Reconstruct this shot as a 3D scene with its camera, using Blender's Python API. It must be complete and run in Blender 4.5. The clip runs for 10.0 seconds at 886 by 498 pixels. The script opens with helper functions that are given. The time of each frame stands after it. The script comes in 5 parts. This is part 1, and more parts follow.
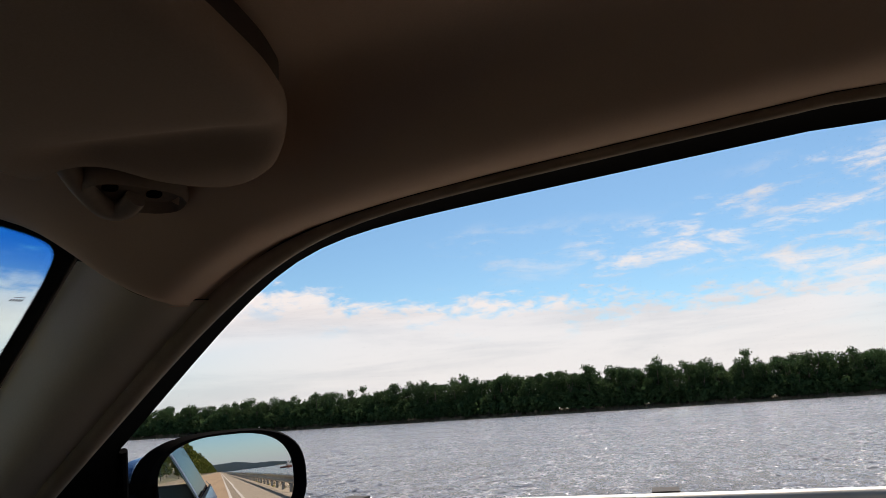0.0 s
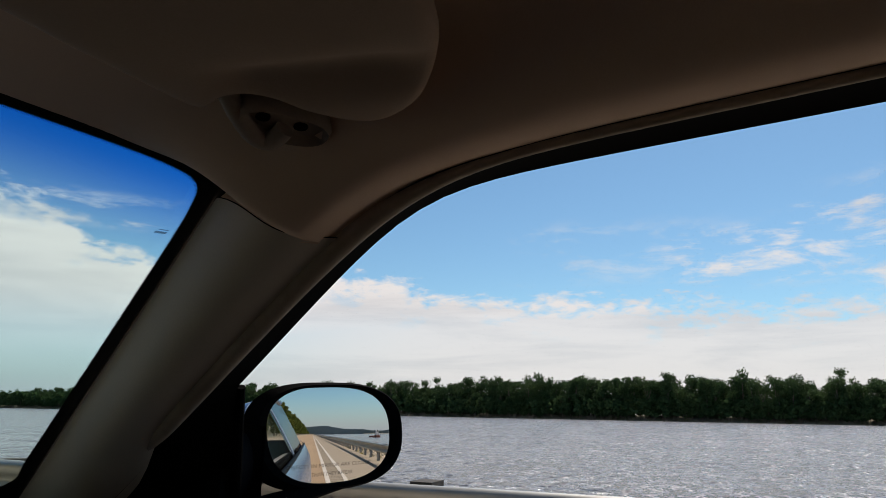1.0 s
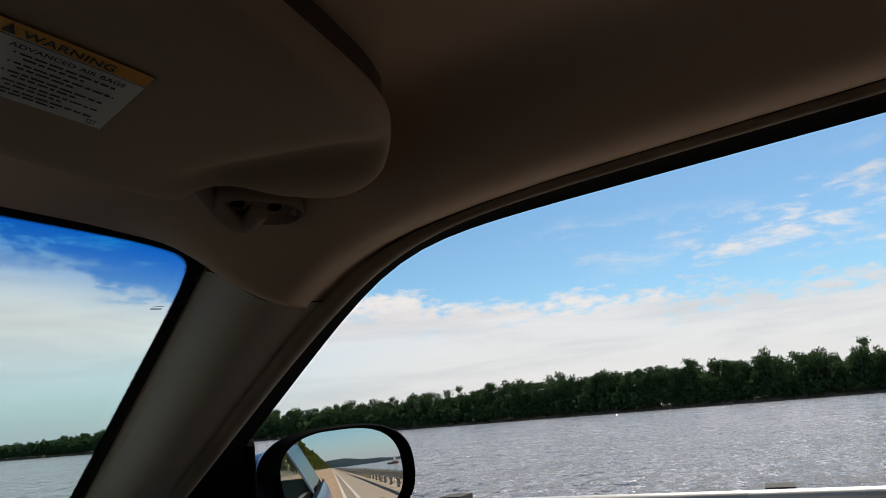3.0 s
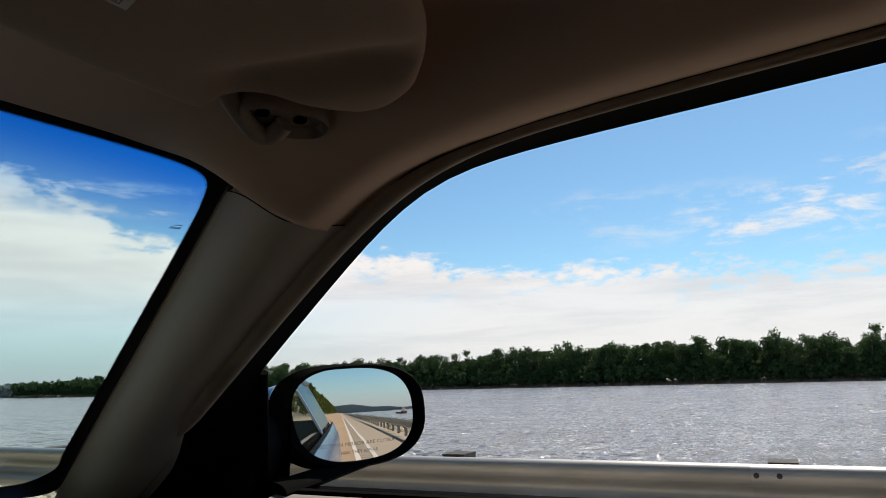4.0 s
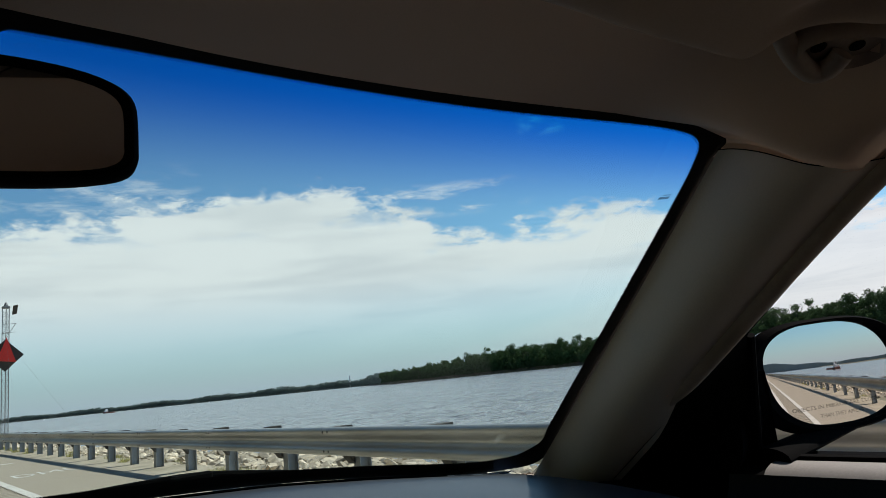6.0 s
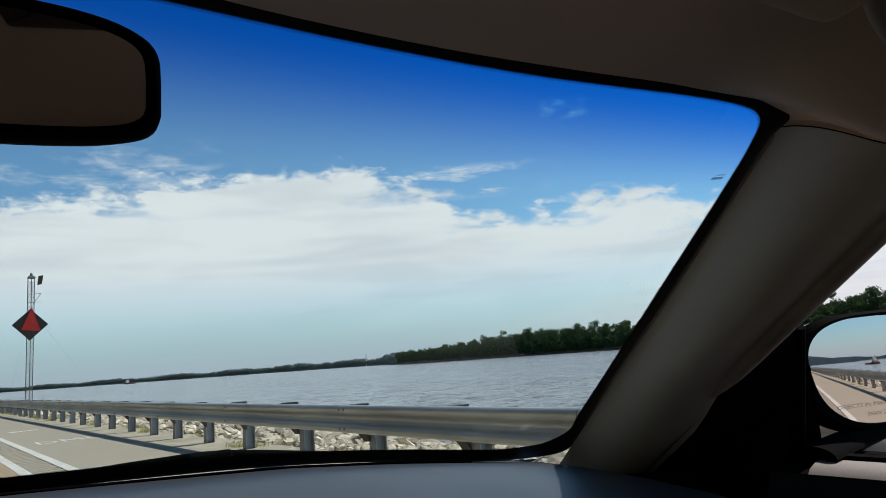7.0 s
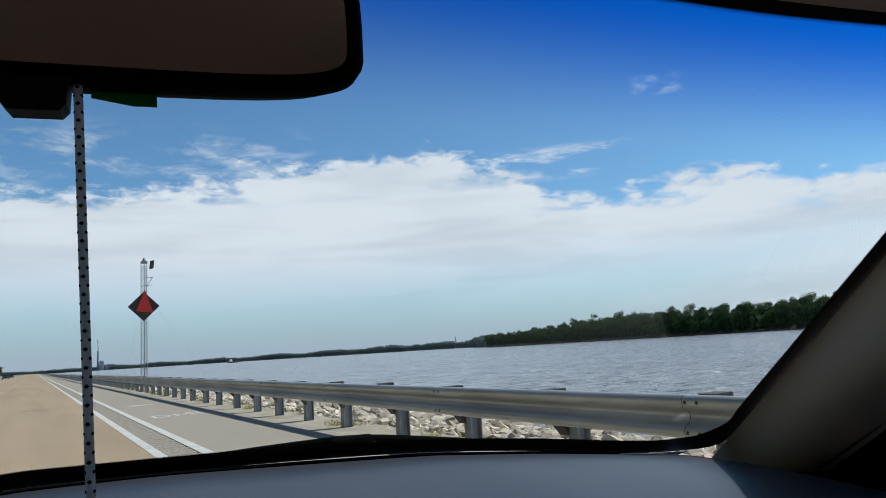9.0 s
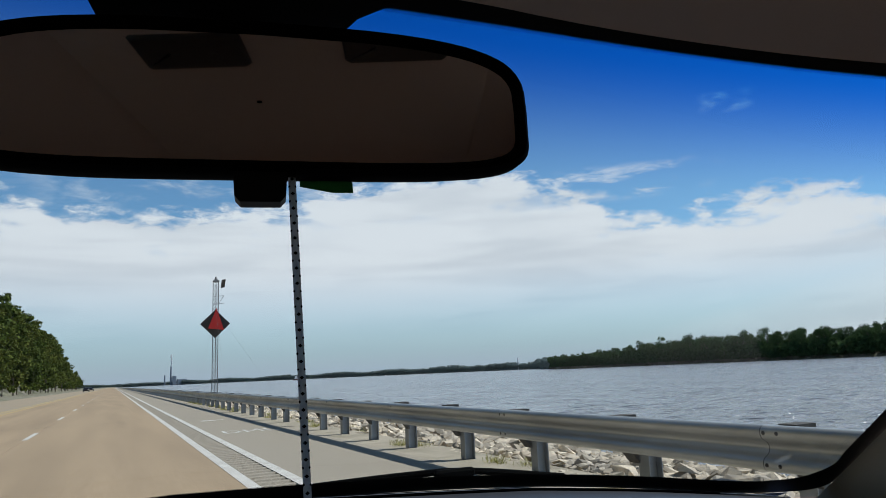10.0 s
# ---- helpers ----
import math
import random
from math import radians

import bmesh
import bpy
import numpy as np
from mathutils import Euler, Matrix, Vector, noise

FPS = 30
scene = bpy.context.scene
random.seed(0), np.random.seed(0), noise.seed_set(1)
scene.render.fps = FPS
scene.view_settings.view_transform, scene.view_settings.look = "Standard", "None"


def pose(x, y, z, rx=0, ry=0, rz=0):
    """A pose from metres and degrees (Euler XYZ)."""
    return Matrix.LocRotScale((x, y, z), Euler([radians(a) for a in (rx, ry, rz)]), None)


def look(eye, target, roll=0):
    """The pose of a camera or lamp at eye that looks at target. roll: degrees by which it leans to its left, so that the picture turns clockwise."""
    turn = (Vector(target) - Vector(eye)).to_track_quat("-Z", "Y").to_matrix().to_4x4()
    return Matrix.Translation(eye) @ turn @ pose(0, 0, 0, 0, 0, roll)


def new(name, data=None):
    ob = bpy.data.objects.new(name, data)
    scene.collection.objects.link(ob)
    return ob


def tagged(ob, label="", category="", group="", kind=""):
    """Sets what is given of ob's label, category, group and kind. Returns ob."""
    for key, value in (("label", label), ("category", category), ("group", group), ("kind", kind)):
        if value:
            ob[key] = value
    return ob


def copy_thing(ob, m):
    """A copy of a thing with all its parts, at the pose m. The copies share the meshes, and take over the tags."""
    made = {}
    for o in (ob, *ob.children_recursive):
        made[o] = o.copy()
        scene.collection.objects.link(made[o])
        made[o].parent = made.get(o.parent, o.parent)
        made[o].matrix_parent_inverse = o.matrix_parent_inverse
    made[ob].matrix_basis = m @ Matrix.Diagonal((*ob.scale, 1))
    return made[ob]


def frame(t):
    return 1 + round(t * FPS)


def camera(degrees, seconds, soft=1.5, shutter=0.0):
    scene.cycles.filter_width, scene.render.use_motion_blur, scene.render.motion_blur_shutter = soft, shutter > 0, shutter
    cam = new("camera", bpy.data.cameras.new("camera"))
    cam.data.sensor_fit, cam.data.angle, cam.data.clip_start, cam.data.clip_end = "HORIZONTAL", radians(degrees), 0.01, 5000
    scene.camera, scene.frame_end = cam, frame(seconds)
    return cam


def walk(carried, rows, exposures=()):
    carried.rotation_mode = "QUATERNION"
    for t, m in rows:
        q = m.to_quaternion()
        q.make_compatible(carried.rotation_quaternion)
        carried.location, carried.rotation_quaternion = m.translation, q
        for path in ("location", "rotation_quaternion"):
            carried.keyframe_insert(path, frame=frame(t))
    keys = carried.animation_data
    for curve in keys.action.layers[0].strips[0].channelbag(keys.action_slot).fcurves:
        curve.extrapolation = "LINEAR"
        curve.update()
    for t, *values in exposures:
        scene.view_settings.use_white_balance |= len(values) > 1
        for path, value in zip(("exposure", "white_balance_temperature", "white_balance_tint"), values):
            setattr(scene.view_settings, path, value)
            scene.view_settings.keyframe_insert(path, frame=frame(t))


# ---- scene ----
FOV = 65.6
cam = camera(FOV, 10.0, soft=0.7)
# seconds, eye, yaw (to the left), pitch (up), lean
PATH = [
    (0, (0.1205, -0.4746, 1.2351), -74.61, 13.63, -3.63),
    (0.5, (0.1106, -0.4651, 1.2253), -71.62, 13.93, -3.42),
    (1, (0.1110, -0.4425, 1.1989), -67.68, 13.33, 1.00),
    (1.5, (0.1100, -0.4462, 1.1922), -68.38, 11.85, 0.70),
    (2, (0.1080, -0.4518, 1.2142), -69.06, 10.68, -1.80),
    (2.5, (0.0888, -0.4815, 1.2291), -67.54, 14.37, -5.67),
    (4, (0.1068, -0.4599, 1.2034), -65.65, 11.17, -1.35),
    (4.5, (0.0967, -0.4551, 1.1846), -63.61, 9.53, -0.84),
    (5, (0.0518, -0.4145, 1.2189), -52.96, 11.86, -2.46),
    (5.5, (0.0272, -0.3430, 1.2188), -42.17, 11.37, -5.43),
    (5.7, (0.0101, -0.3289, 1.2177), -40.12, 10.94, -6.26),
    (6.8, (0.0418, -0.3124, 1.1993), -40.03, 8.70, -5.38),
    (7, (0.0264, -0.2864, 1.2162), -38.32, 9.04, -4.27),
    (7.5, (0.0253, -0.2249, 1.2229), -32.71, 11.34, -3.50),
    (8, (-0.0024, -0.2136, 1.2228), -29.08, 11.09, -2.90),
    (8.5, (0.0041, -0.2141, 1.2165), -28.59, 10.22, -3.30),
    (9, (0.0046, -0.2088, 1.2212), -30.82, 8.14, -3.67),
    (9.5, (-0.0272, -0.2101, 1.2334), -28.45, 8.79, -2.93),
    (9.8, (-0.0386, -0.2129, 1.2363), -26.85, 9.35, -1.91),
    (10, (-0.0480, -0.2165, 1.2404), -25.66, 10.10, -2.67),
]


def aim(eye, yaw, pitch, lean):
    return Matrix.Translation(eye) @ pose(0, 0, 0, 0, 0, yaw) @ pose(0, 0, 0, 90 + pitch) @ pose(0, 0, 0, 0, 0, lean)


walk(cam, [(t, aim(e, y, p, r)) for t, e, y, p, r in PATH], exposures=((0.0, 0.06, 7000, 19), (1.0, -0.08, 6850, 16), (2.3, -0.1, 6800, 15), (4.0, 0.12, 6850, 15), (5.0, -0.04, 6750, 13), (5.6, 0.0, 6600, 13), (6.9, 0.0, 6500, 18), (8.0, 0.0, 6400, 21), (9.0, 0.0, 6250, 23), (10.0, -0.05, 6350, 23)))

# ---------------------------------------------------------------- light
SUN_AZ, SUN_EL = 98.0, 52.0          # degrees clockwise from ahead, and up
sun_dir = Vector((math.sin(radians(SUN_AZ)) * math.cos(radians(SUN_EL)), math.cos(radians(SUN_AZ)) * math.cos(radians(SUN_EL)), math.sin(radians(SUN_EL))))
sun = new("sun", bpy.data.lights.new("sun", "SUN"))
sun.data.energy, sun.data.angle, sun.data.color = 4.8, radians(0.55), (1.0, 0.93, 0.83)
sun.matrix_world = look(sun_dir * 50, (0, 0, 0))

world = bpy.data.worlds.new("sky")
scene.world = world
world.use_nodes = True
wn, wl = world.node_tree.nodes, world.node_tree.links
wn.clear()


def wnode(kind, **kw):
    n = wn.new(kind)
    for k, v in kw.items():
        if k == "operation":
            n.operation = v
        elif k == "inputs":
            for i, x in v.items():
                n.inputs[i].default_value = x
    return n


def wmath(op, a, b=None, c=None, clamp=False):
    n = wn.new("ShaderNodeMath")
    n.operation, n.use_clamp = op, clamp
    for i, v in enumerate((a, b, c)):
        if v is None:
            continue
        if isinstance(v, (int, float)):
            n.inputs[i].default_value = v
        else:
            wl.new(v, n.inputs[i])
    return n.outputs[0]


def wsmooth(v, lo, hi):
    n = wn.new("ShaderNodeMapRange")
    n.interpolation_type = "SMOOTHSTEP"
    wl.new(v, n.inputs[0])
    n.inputs[1].default_value, n.inputs[2].default_value = lo, hi
    return n.outputs[0]


sky = wn.new("ShaderNodeTexSky")
sky.sky_type, sky.sun_disc = "NISHITA", False
sky.sun_elevation, sky.sun_rotation = radians(SUN_EL), radians(SUN_AZ)
sky.air_density, sky.dust_density, sky.ozone_density = 1.0, 0.25, 1.6
geo = wn.new("ShaderNodeTexCoord")
sep = wn.new("ShaderNodeSeparateXYZ")
wl.new(geo.outputs["Generated"], sep.inputs[0])
dx, dy, dz = sep.outputs
# clouds by bearing (radians, clockwise from ahead) and height
az = wmath("ARCTAN2", dx, dy)
flat = wn.new("ShaderNodeCombineXYZ")
wl.new(az, flat.inputs[0])
wl.new(dz, flat.inputs[1])


def wnoise(scale, detail, rough, distort=0.0, stretch=(1, 1, 1), off=(0, 0, 0), turn=0.0):
    m = wn.new("ShaderNodeMapping")
    m.inputs["Scale"].default_value = stretch
    m.inputs["Location"].default_value = off
    m.inputs["Rotation"].default_value = (0, 0, radians(turn))
    wl.new(flat.outputs[0], m.inputs[0])
    n = wn.new("ShaderNodeTexNoise")
    n.inputs["Scale"].default_value, n.inputs["Detail"].default_value = scale, detail
    n.inputs["Roughness"].default_value, n.inputs["Distortion"].default_value = rough, distort
    wl.new(m.outputs[0], n.inputs["Vector"])
    return n.outputs["Fac"]


def wbump(v, mid, half):
    return wsmooth(wmath("ABSOLUTE", wmath("SUBTRACT", v, mid)), half, half * 0.35)


big = wnoise(3.2, 3, 0.5, 0.0, (1, 2.4, 1), (3.1, 1.7, 0))
fine = wnoise(12.0, 10, 0.62, 0.15, (0.9, 2.3, 1), (0.4, 5.2, 0), 6)
# the bank's upper edge by bearing: highest ahead to the right, a step down, then low abeam
TOPS = ((-0.4, 0.235), (-0.02, 0.232), (0.07, 0.214), (0.14, 0.236), (0.27, 0.262), (0.45, 0.281), (0.57, 0.276), (0.65, 0.255), (0.70, 0.200), (0.77, 0.198), (0.88, 0.211), (1.0, 0.205), (1.08, 0.180), (1.17, 0.166), (1.33, 0.164), (1.48, 0.150), (1.75, 0.141), (2.2, 0.140))
ramp = wn.new("ShaderNodeValToRGB")
ramp.color_ramp.interpolation = "B_SPLINE"
while len(ramp.color_ramp.elements) < len(TOPS):
    ramp.color_ramp.elements.new(0.5)
for el, (bearing, height) in zip(ramp.color_ramp.elements, TOPS):
    el.position = (bearing + 0.4) / 2.6
for el, (bearing, height) in zip(ramp.color_ramp.elements, TOPS):
    el.position, el.color = (bearing + 0.4) / 2.6, (height * 3, height * 3, height * 3, 1)
wl.new(wmath("DIVIDE", wmath("ADD", az, 0.4), 2.6), ramp.inputs[0])
top = wmath("DIVIDE", ramp.outputs["Color"], 3.0)
edge = wmath("DIVIDE", wmath("SUBTRACT", top, dz), 0.020)
ragged = wmath("MULTIPLY", wmath("SUBTRACT", big, 0.5), 2.2)
ragged2 = wmath("ADD", wmath("MULTIPLY", wmath("SUBTRACT", fine, 0.5), 4.6), wmath("MULTIPLY", wmath("SUBTRACT", wnoise(42.0, 8, 0.62, 0.4, (0.8, 2.0, 1), (1.9, 3.3, 0), 8), 0.5), 3.4))
bank = wsmooth(wmath("ADD", edge, wmath("ADD", ragged, ragged2)), -0.55, 0.85)
bank = wmath("MULTIPLY", bank, wsmooth(dy, -0.55, -0.2))
# thin places below the upper edge
bank = wmath("MULTIPLY", bank, wmath("SUBTRACT", 1.0, wmath("MULTIPLY", wmath("MULTIPLY", wsmooth(fine, 0.47, 0.33), wsmooth(edge, 3.4, 0.5)), 0.75)))
streak = wnoise(9.0, 9, 0.64, 0.3, (0.85, 1.9, 1), (7.7, 2.9, 0), -14)
thread = wnoise(13.0, 12, 0.68, 0.35, (0.8, 3.0, 1), (2.3, 6.1, 0), 14)


def wpatch(a, half_a, h, half_h, amount):
    return wmath("MULTIPLY", wmath("MULTIPLY", wbump(az, a, half_a), wbump(dz, h, half_h)), amount)


# loose cirrus: ahead above the bank, a thread past its step, faint and bright tufts abeam
patch = wpatch(0.14, 0.36, 0.255, 0.080, 0.48)
for args in ((0.72, 0.15, 0.250, 0.030, 0.95), (0.865, 0.045, 0.335, 0.018, 1.1), (1.43, 0.22, 0.222, 0.060, 0.40), (1.62, 0.18, 0.210, 0.055, 0.85), (1.72, 0.10, 0.250, 0.030, 0.8), (1.95, 0.30, 0.215, 0.110, 1.3)):
    patch = wmath("MAXIMUM", patch, wpatch(*args))
mass = wmath("ADD", wmath("MULTIPLY", streak, 0.40), wmath("MULTIPLY", thread, 0.60))
wisp = wmath("MULTIPLY", wsmooth(mass, 0.47, 0.63), wsmooth(patch, 0.0, 0.9))
cover = wmath("MAXIMUM", bank, wmath("MULTIPLY", wisp, 0.92))
# towards the horizon ahead the bank dissolves in haze
cover = wmath("MULTIPLY", cover, wmath("MAXIMUM", wsmooth(dz, 0.005, 0.165), wmath("ADD", wmath("MULTIPLY", wsmooth(dx, 0.6, 0.95), 0.80), 0.08)), clamp=True)
tone = wn.new("ShaderNodeMix")
tone.data_type = "RGBA"
wl.new(wsmooth(wnoise(5.0, 7, 0.6, 0.3, (0.6, 4.6, 1), (1.2, 8.8, 0), 5), 0.30, 0.58), tone.inputs["Factor"])
CLOUD = 0.87
tone.inputs["A"].default_value = (0.82 * CLOUD, 0.84 * CLOUD, 0.865 * CLOUD, 1)
tone.inputs["B"].default_value = (1.0 * CLOUD, 1.0 * CLOUD, 1.0 * CLOUD, 1)
scale_sky = wn.new("ShaderNodeVectorMath")
scale_sky.operation = "MULTIPLY"
deep = wn.new("ShaderNodeVectorMath")
deep.operation = "SCALE"
wl.new(sky.outputs[0], deep.inputs[0])
# clear air overhead is deeper than near the horizon
wl.new(wmath("SUBTRACT", 1.0, wmath("MULTIPLY", wsmooth(dz, 0.45, 0.85), 0.60)), deep.inputs["Scale"])
wl.new(deep.outputs[0], scale_sky.inputs[0])
SKY = 0.105
scale_sky.inputs[1].default_value = (SKY * 0.73, SKY * 1.03, SKY * 1.11)
mixed = wn.new("ShaderNodeMix")
mixed.data_type = "RGBA"
wl.new(cover, mixed.inputs["Factor"])
low_air = wn.new("ShaderNodeMix")
low_air.data_type = "RGBA"
wl.new(wsmooth(dz, 0.13, -0.03), low_air.inputs["Factor"])
wl.new(scale_sky.outputs[0], low_air.inputs["A"])
low_air.inputs["B"].default_value = (0.395, 0.462, 0.56, 1)
wl.new(low_air.outputs["Result"], mixed.inputs["A"])
wl.new(tone.outputs["Result"], mixed.inputs["B"])
back = wn.new("ShaderNodeBackground")
wl.new(mixed.outputs["Result"], back.inputs["Color"])
back.inputs["Strength"].default_value = 1.0
wout = wn.new("ShaderNodeOutputWorld")
wl.new(back.outputs[0], wout.inputs["Surface"])

# ---------------------------------------------------------------- materials


def material(name, a, b=None, rough=0.6, metal=0.0, scale=20.0, bump=0.0, bump_scale=None, spec=0.5, island=0.0, per_object=0.0, big_scale=None, big_color=None, stretch=(1, 1, 1), through_light=0.0):
    """Two-tone noise over the object's own coordinates, with a second, larger tone and fine relief."""
    m = bpy.data.materials.new(name)
    m.use_nodes = True
    n, l = m.node_tree.nodes, m.node_tree.links
    p = n["Principled BSDF"]
    p.inputs["Roughness"].default_value, p.inputs["Metallic"].default_value = rough, metal
    p.inputs["Specular IOR Level"].default_value = spec
    tc, mp = n.new("ShaderNodeTexCoord"), n.new("ShaderNodeMapping")
    mp.inputs["Scale"].default_value = stretch
    l.new(tc.outputs["Object"], mp.inputs[0])

    def noise_at(s, detail=5):
        t = n.new("ShaderNodeTexNoise")
        t.inputs["Scale"].default_value, t.inputs["Detail"].default_value, t.inputs["Roughness"].default_value = s, detail, 0.6
        l.new(mp.outputs[0], t.inputs["Vector"])
        return t.outputs["Fac"]

    def blend(fac, x, y):
        k = n.new("ShaderNodeMix")
        k.data_type = "RGBA"
        l.new(fac, k.inputs["Factor"])
        for v, s in ((x, "A"), (y, "B")):
            if isinstance(v, tuple):
                k.inputs[s].default_value = (*v, 1)
            else:
                l.new(v, k.inputs[s])
        return k.outputs["Result"]

    def steep(v, lo, hi):
        r = n.new("ShaderNodeMapRange")
        l.new(v, r.inputs[0])
        r.inputs[1].default_value, r.inputs[2].default_value = lo, hi
        return r.outputs[0]

    col = blend(steep(noise_at(scale), 0.3, 0.7), a, b or tuple(min(1.0, v * 1.25) for v in a))
    if big_scale:
        col = blend(steep(noise_at(big_scale, 3), 0.4, 0.72), col, big_color)
    if island or per_object:
        src = n.new("ShaderNodeNewGeometry").outputs["Random Per Island"] if island else n.new("ShaderNodeObjectInfo").outputs["Random"]
        amount = island or per_object
        hsv = n.new("ShaderNodeHueSaturation")
        r = n.new("ShaderNodeMapRange")
        l.new(src, r.inputs[0])
        r.inputs[3].default_value, r.inputs[4].default_value = 1 - amount, 1 + amount
        l.new(r.outputs[0], hsv.inputs["Value"])
        l.new(col, hsv.inputs["Color"])
        col = hsv.outputs["Color"]
    l.new(col, p.inputs["Base Color"])
    if bump:
        bn = n.new("ShaderNodeBump")
        bn.inputs["Strength"].default_value = bump
        bn.inputs["Distance"].default_value = 0.3 / (bump_scale or scale)
        l.new(noise_at(bump_scale or scale, 6), bn.inputs["Height"])
        l.new(bn.outputs[0], p.inputs["Normal"])
    if through_light:
        tl, mx, ou = n.new("ShaderNodeBsdfTranslucent"), n.new("ShaderNodeMixShader"), n["Material Output"]
        l.new(col, tl.inputs["Color"])
        mx.inputs[0].default_value = through_light
        l.new(p.outputs[0], mx.inputs[1])
        l.new(tl.outputs[0], mx.inputs[2])
        l.new(mx.outputs[0], ou.inputs["Surface"])
    return m


def glass(name, tint, gloss=0.05, band=None):
    """A thin pane: light goes straight through, tinted; a little is mirrored."""
    m = bpy.data.materials.new(name)
    m.use_nodes = True
    n, l = m.node_tree.nodes, m.node_tree.links
    n.clear()
    out, mix, tr, gl = n.new("ShaderNodeOutputMaterial"), n.new("ShaderNodeMixShader"), n.new("ShaderNodeBsdfTransparent"), n.new("ShaderNodeBsdfGlossy")
    tr.inputs[0].default_value = (*tint, 1)
    gl.inputs["Roughness"].default_value = 0.02
    fr = n.new("ShaderNodeFresnel")
    fr.inputs[0].default_value = 1.45
    k = n.new("ShaderNodeMath")
    k.operation = "MULTIPLY"
    k.inputs[1].default_value = gloss / 0.05
    l.new(fr.outputs[0], k.inputs[0])
    l.new(k.outputs[0], mix.inputs[0])
    if band:
        lo, hi, colour = band
        tc, sp, r, c = n.new("ShaderNodeTexCoord"), n.new("ShaderNodeSeparateXYZ"), n.new("ShaderNodeMapRange"), n.new("ShaderNodeMix")
        l.new(tc.outputs["Object"], sp.inputs[0])
        # the band hangs lower towards the pillars
        sq, ad = n.new("ShaderNodeMath"), n.new("ShaderNodeMath")
        sq.operation, ad.operation = "MULTIPLY", "MULTIPLY_ADD"
        l.new(sp.outputs[0], sq.inputs[0])
        l.new(sp.outputs[0], sq.inputs[1])
        l.new(sq.outputs[0], ad.inputs[0])
        ad.inputs[1].default_value = 0.08
        l.new(sp.outputs[2], ad.inputs[2])
        l.new(ad.outputs[0], r.inputs[0])
        r.inputs[1].default_value, r.inputs[2].default_value = lo, hi
        r.interpolation_type = "SMOOTHSTEP"
        c.data_type = "RGBA"
        l.new(r.outputs[0], c.inputs["Factor"])
        c.inputs["A"].default_value, c.inputs["B"].default_value = (*tint, 1), (*colour, 1)
        l.new(c.outputs["Result"], tr.inputs[0])
    l.new(tr.outputs[0], mix.inputs[1])
    l.new(gl.outputs[0], mix.inputs[2])
    l.new(mix.outputs[0], out.inputs[0])
    return m


M_LINER = material("headliner_fabric", (0.655, 0.485, 0.37), (0.715, 0.535, 0.41), 0.95, scale=900, bump=0.25, bump_scale=1400, spec=0.1, big_scale=9, big_color=(0.675, 0.50, 0.385))
M_VISOR = material("visor_vinyl", (0.365, 0.274, 0.208), (0.405, 0.305, 0.234), 0.85, scale=700, bump=0.2, bump_scale=1200, spec=0.25, big_scale=14, big_color=(0.375, 0.28, 0.214))
M_TRIM = material("pillar_plastic", (0.565, 0.49, 0.405), (0.62, 0.54, 0.45), 0.85, scale=500, bump=0.15, bump_scale=1500, spec=0.15, big_scale=11, big_color=(0.575, 0.50, 0.415))
M_BEAD = material("weatherstrip_rubber", (0.38, 0.31, 0.24), (0.43, 0.35, 0.275), 0.8, scale=400, bump=0.1, bump_scale=1300, spec=0.2, big_scale=16, big_color=(0.29, 0.235, 0.18))
M_SEAT = material("dark_brown_cloth", (0.045, 0.033, 0.025), (0.06, 0.045, 0.034), 0.95, scale=300, bump=0.2, bump_scale=500, spec=0.1)
M_CLOTH = material("dark_seat_cloth", (0.035, 0.028, 0.022), (0.05, 0.04, 0.032), 0.95, scale=300, bump=0.25, bump_scale=500, spec=0.1, big_scale=6, big_color=(0.038, 0.03, 0.024))
M_CLIP = material("clip_plastic", (0.28, 0.225, 0.18), (0.32, 0.26, 0.21), 0.65, scale=300, spec=0.4)
M_BLACK = material("black_rubber", (0.0025, 0.0025, 0.0025), (0.004, 0.004, 0.004), 0.9, scale=200, spec=0.03)
M_FRIT = material("black_frit", (0.004, 0.004, 0.004), (0.006, 0.006, 0.006), 0.5, scale=100, spec=0.2)
M_PLAST = material("black_plastic", (0.009, 0.009, 0.01), (0.014, 0.014, 0.015), 0.6, scale=260, bump=0.1, bump_scale=900, spec=0.2)
M_GLOSSB = material("black_gloss_plastic", (0.004, 0.0045, 0.006), (0.006, 0.0065, 0.008), 0.5, scale=60, spec=0.03)
M_DASH = material("dashboard_vinyl", (0.030, 0.034, 0.045), (0.042, 0.047, 0.060), 0.42, scale=400, bump=0.25, bump_scale=900, spec=0.55, big_scale=7, big_color=(0.046, 0.050, 0.062))
M_LEDGE = material("door_cap_vinyl", (0.24, 0.228, 0.213), (0.29, 0.276, 0.26), 0.6, scale=350, bump=0.25, bump_scale=800, spec=0.4, big_scale=18, big_color=(0.25, 0.237, 0.222))
M_BLUE = material("blue_car_paint", (0.05, 0.12, 0.27), (0.06, 0.13, 0.29), 0.16, metal=0.4, scale=800, spec=0.6)
M_CHROME = material("satin_metal", (0.55, 0.55, 0.56), (0.65, 0.65, 0.66), 0.3, metal=1.0, scale=80)
M_WS = glass("windshield_glass", (0.765, 0.905, 0.885), 0.03, (1.357, 1.414, (0.0, 0.29, 0.76)))
M_FILM = glass("dried_film", (0.985, 0.985, 0.985), 0.0)


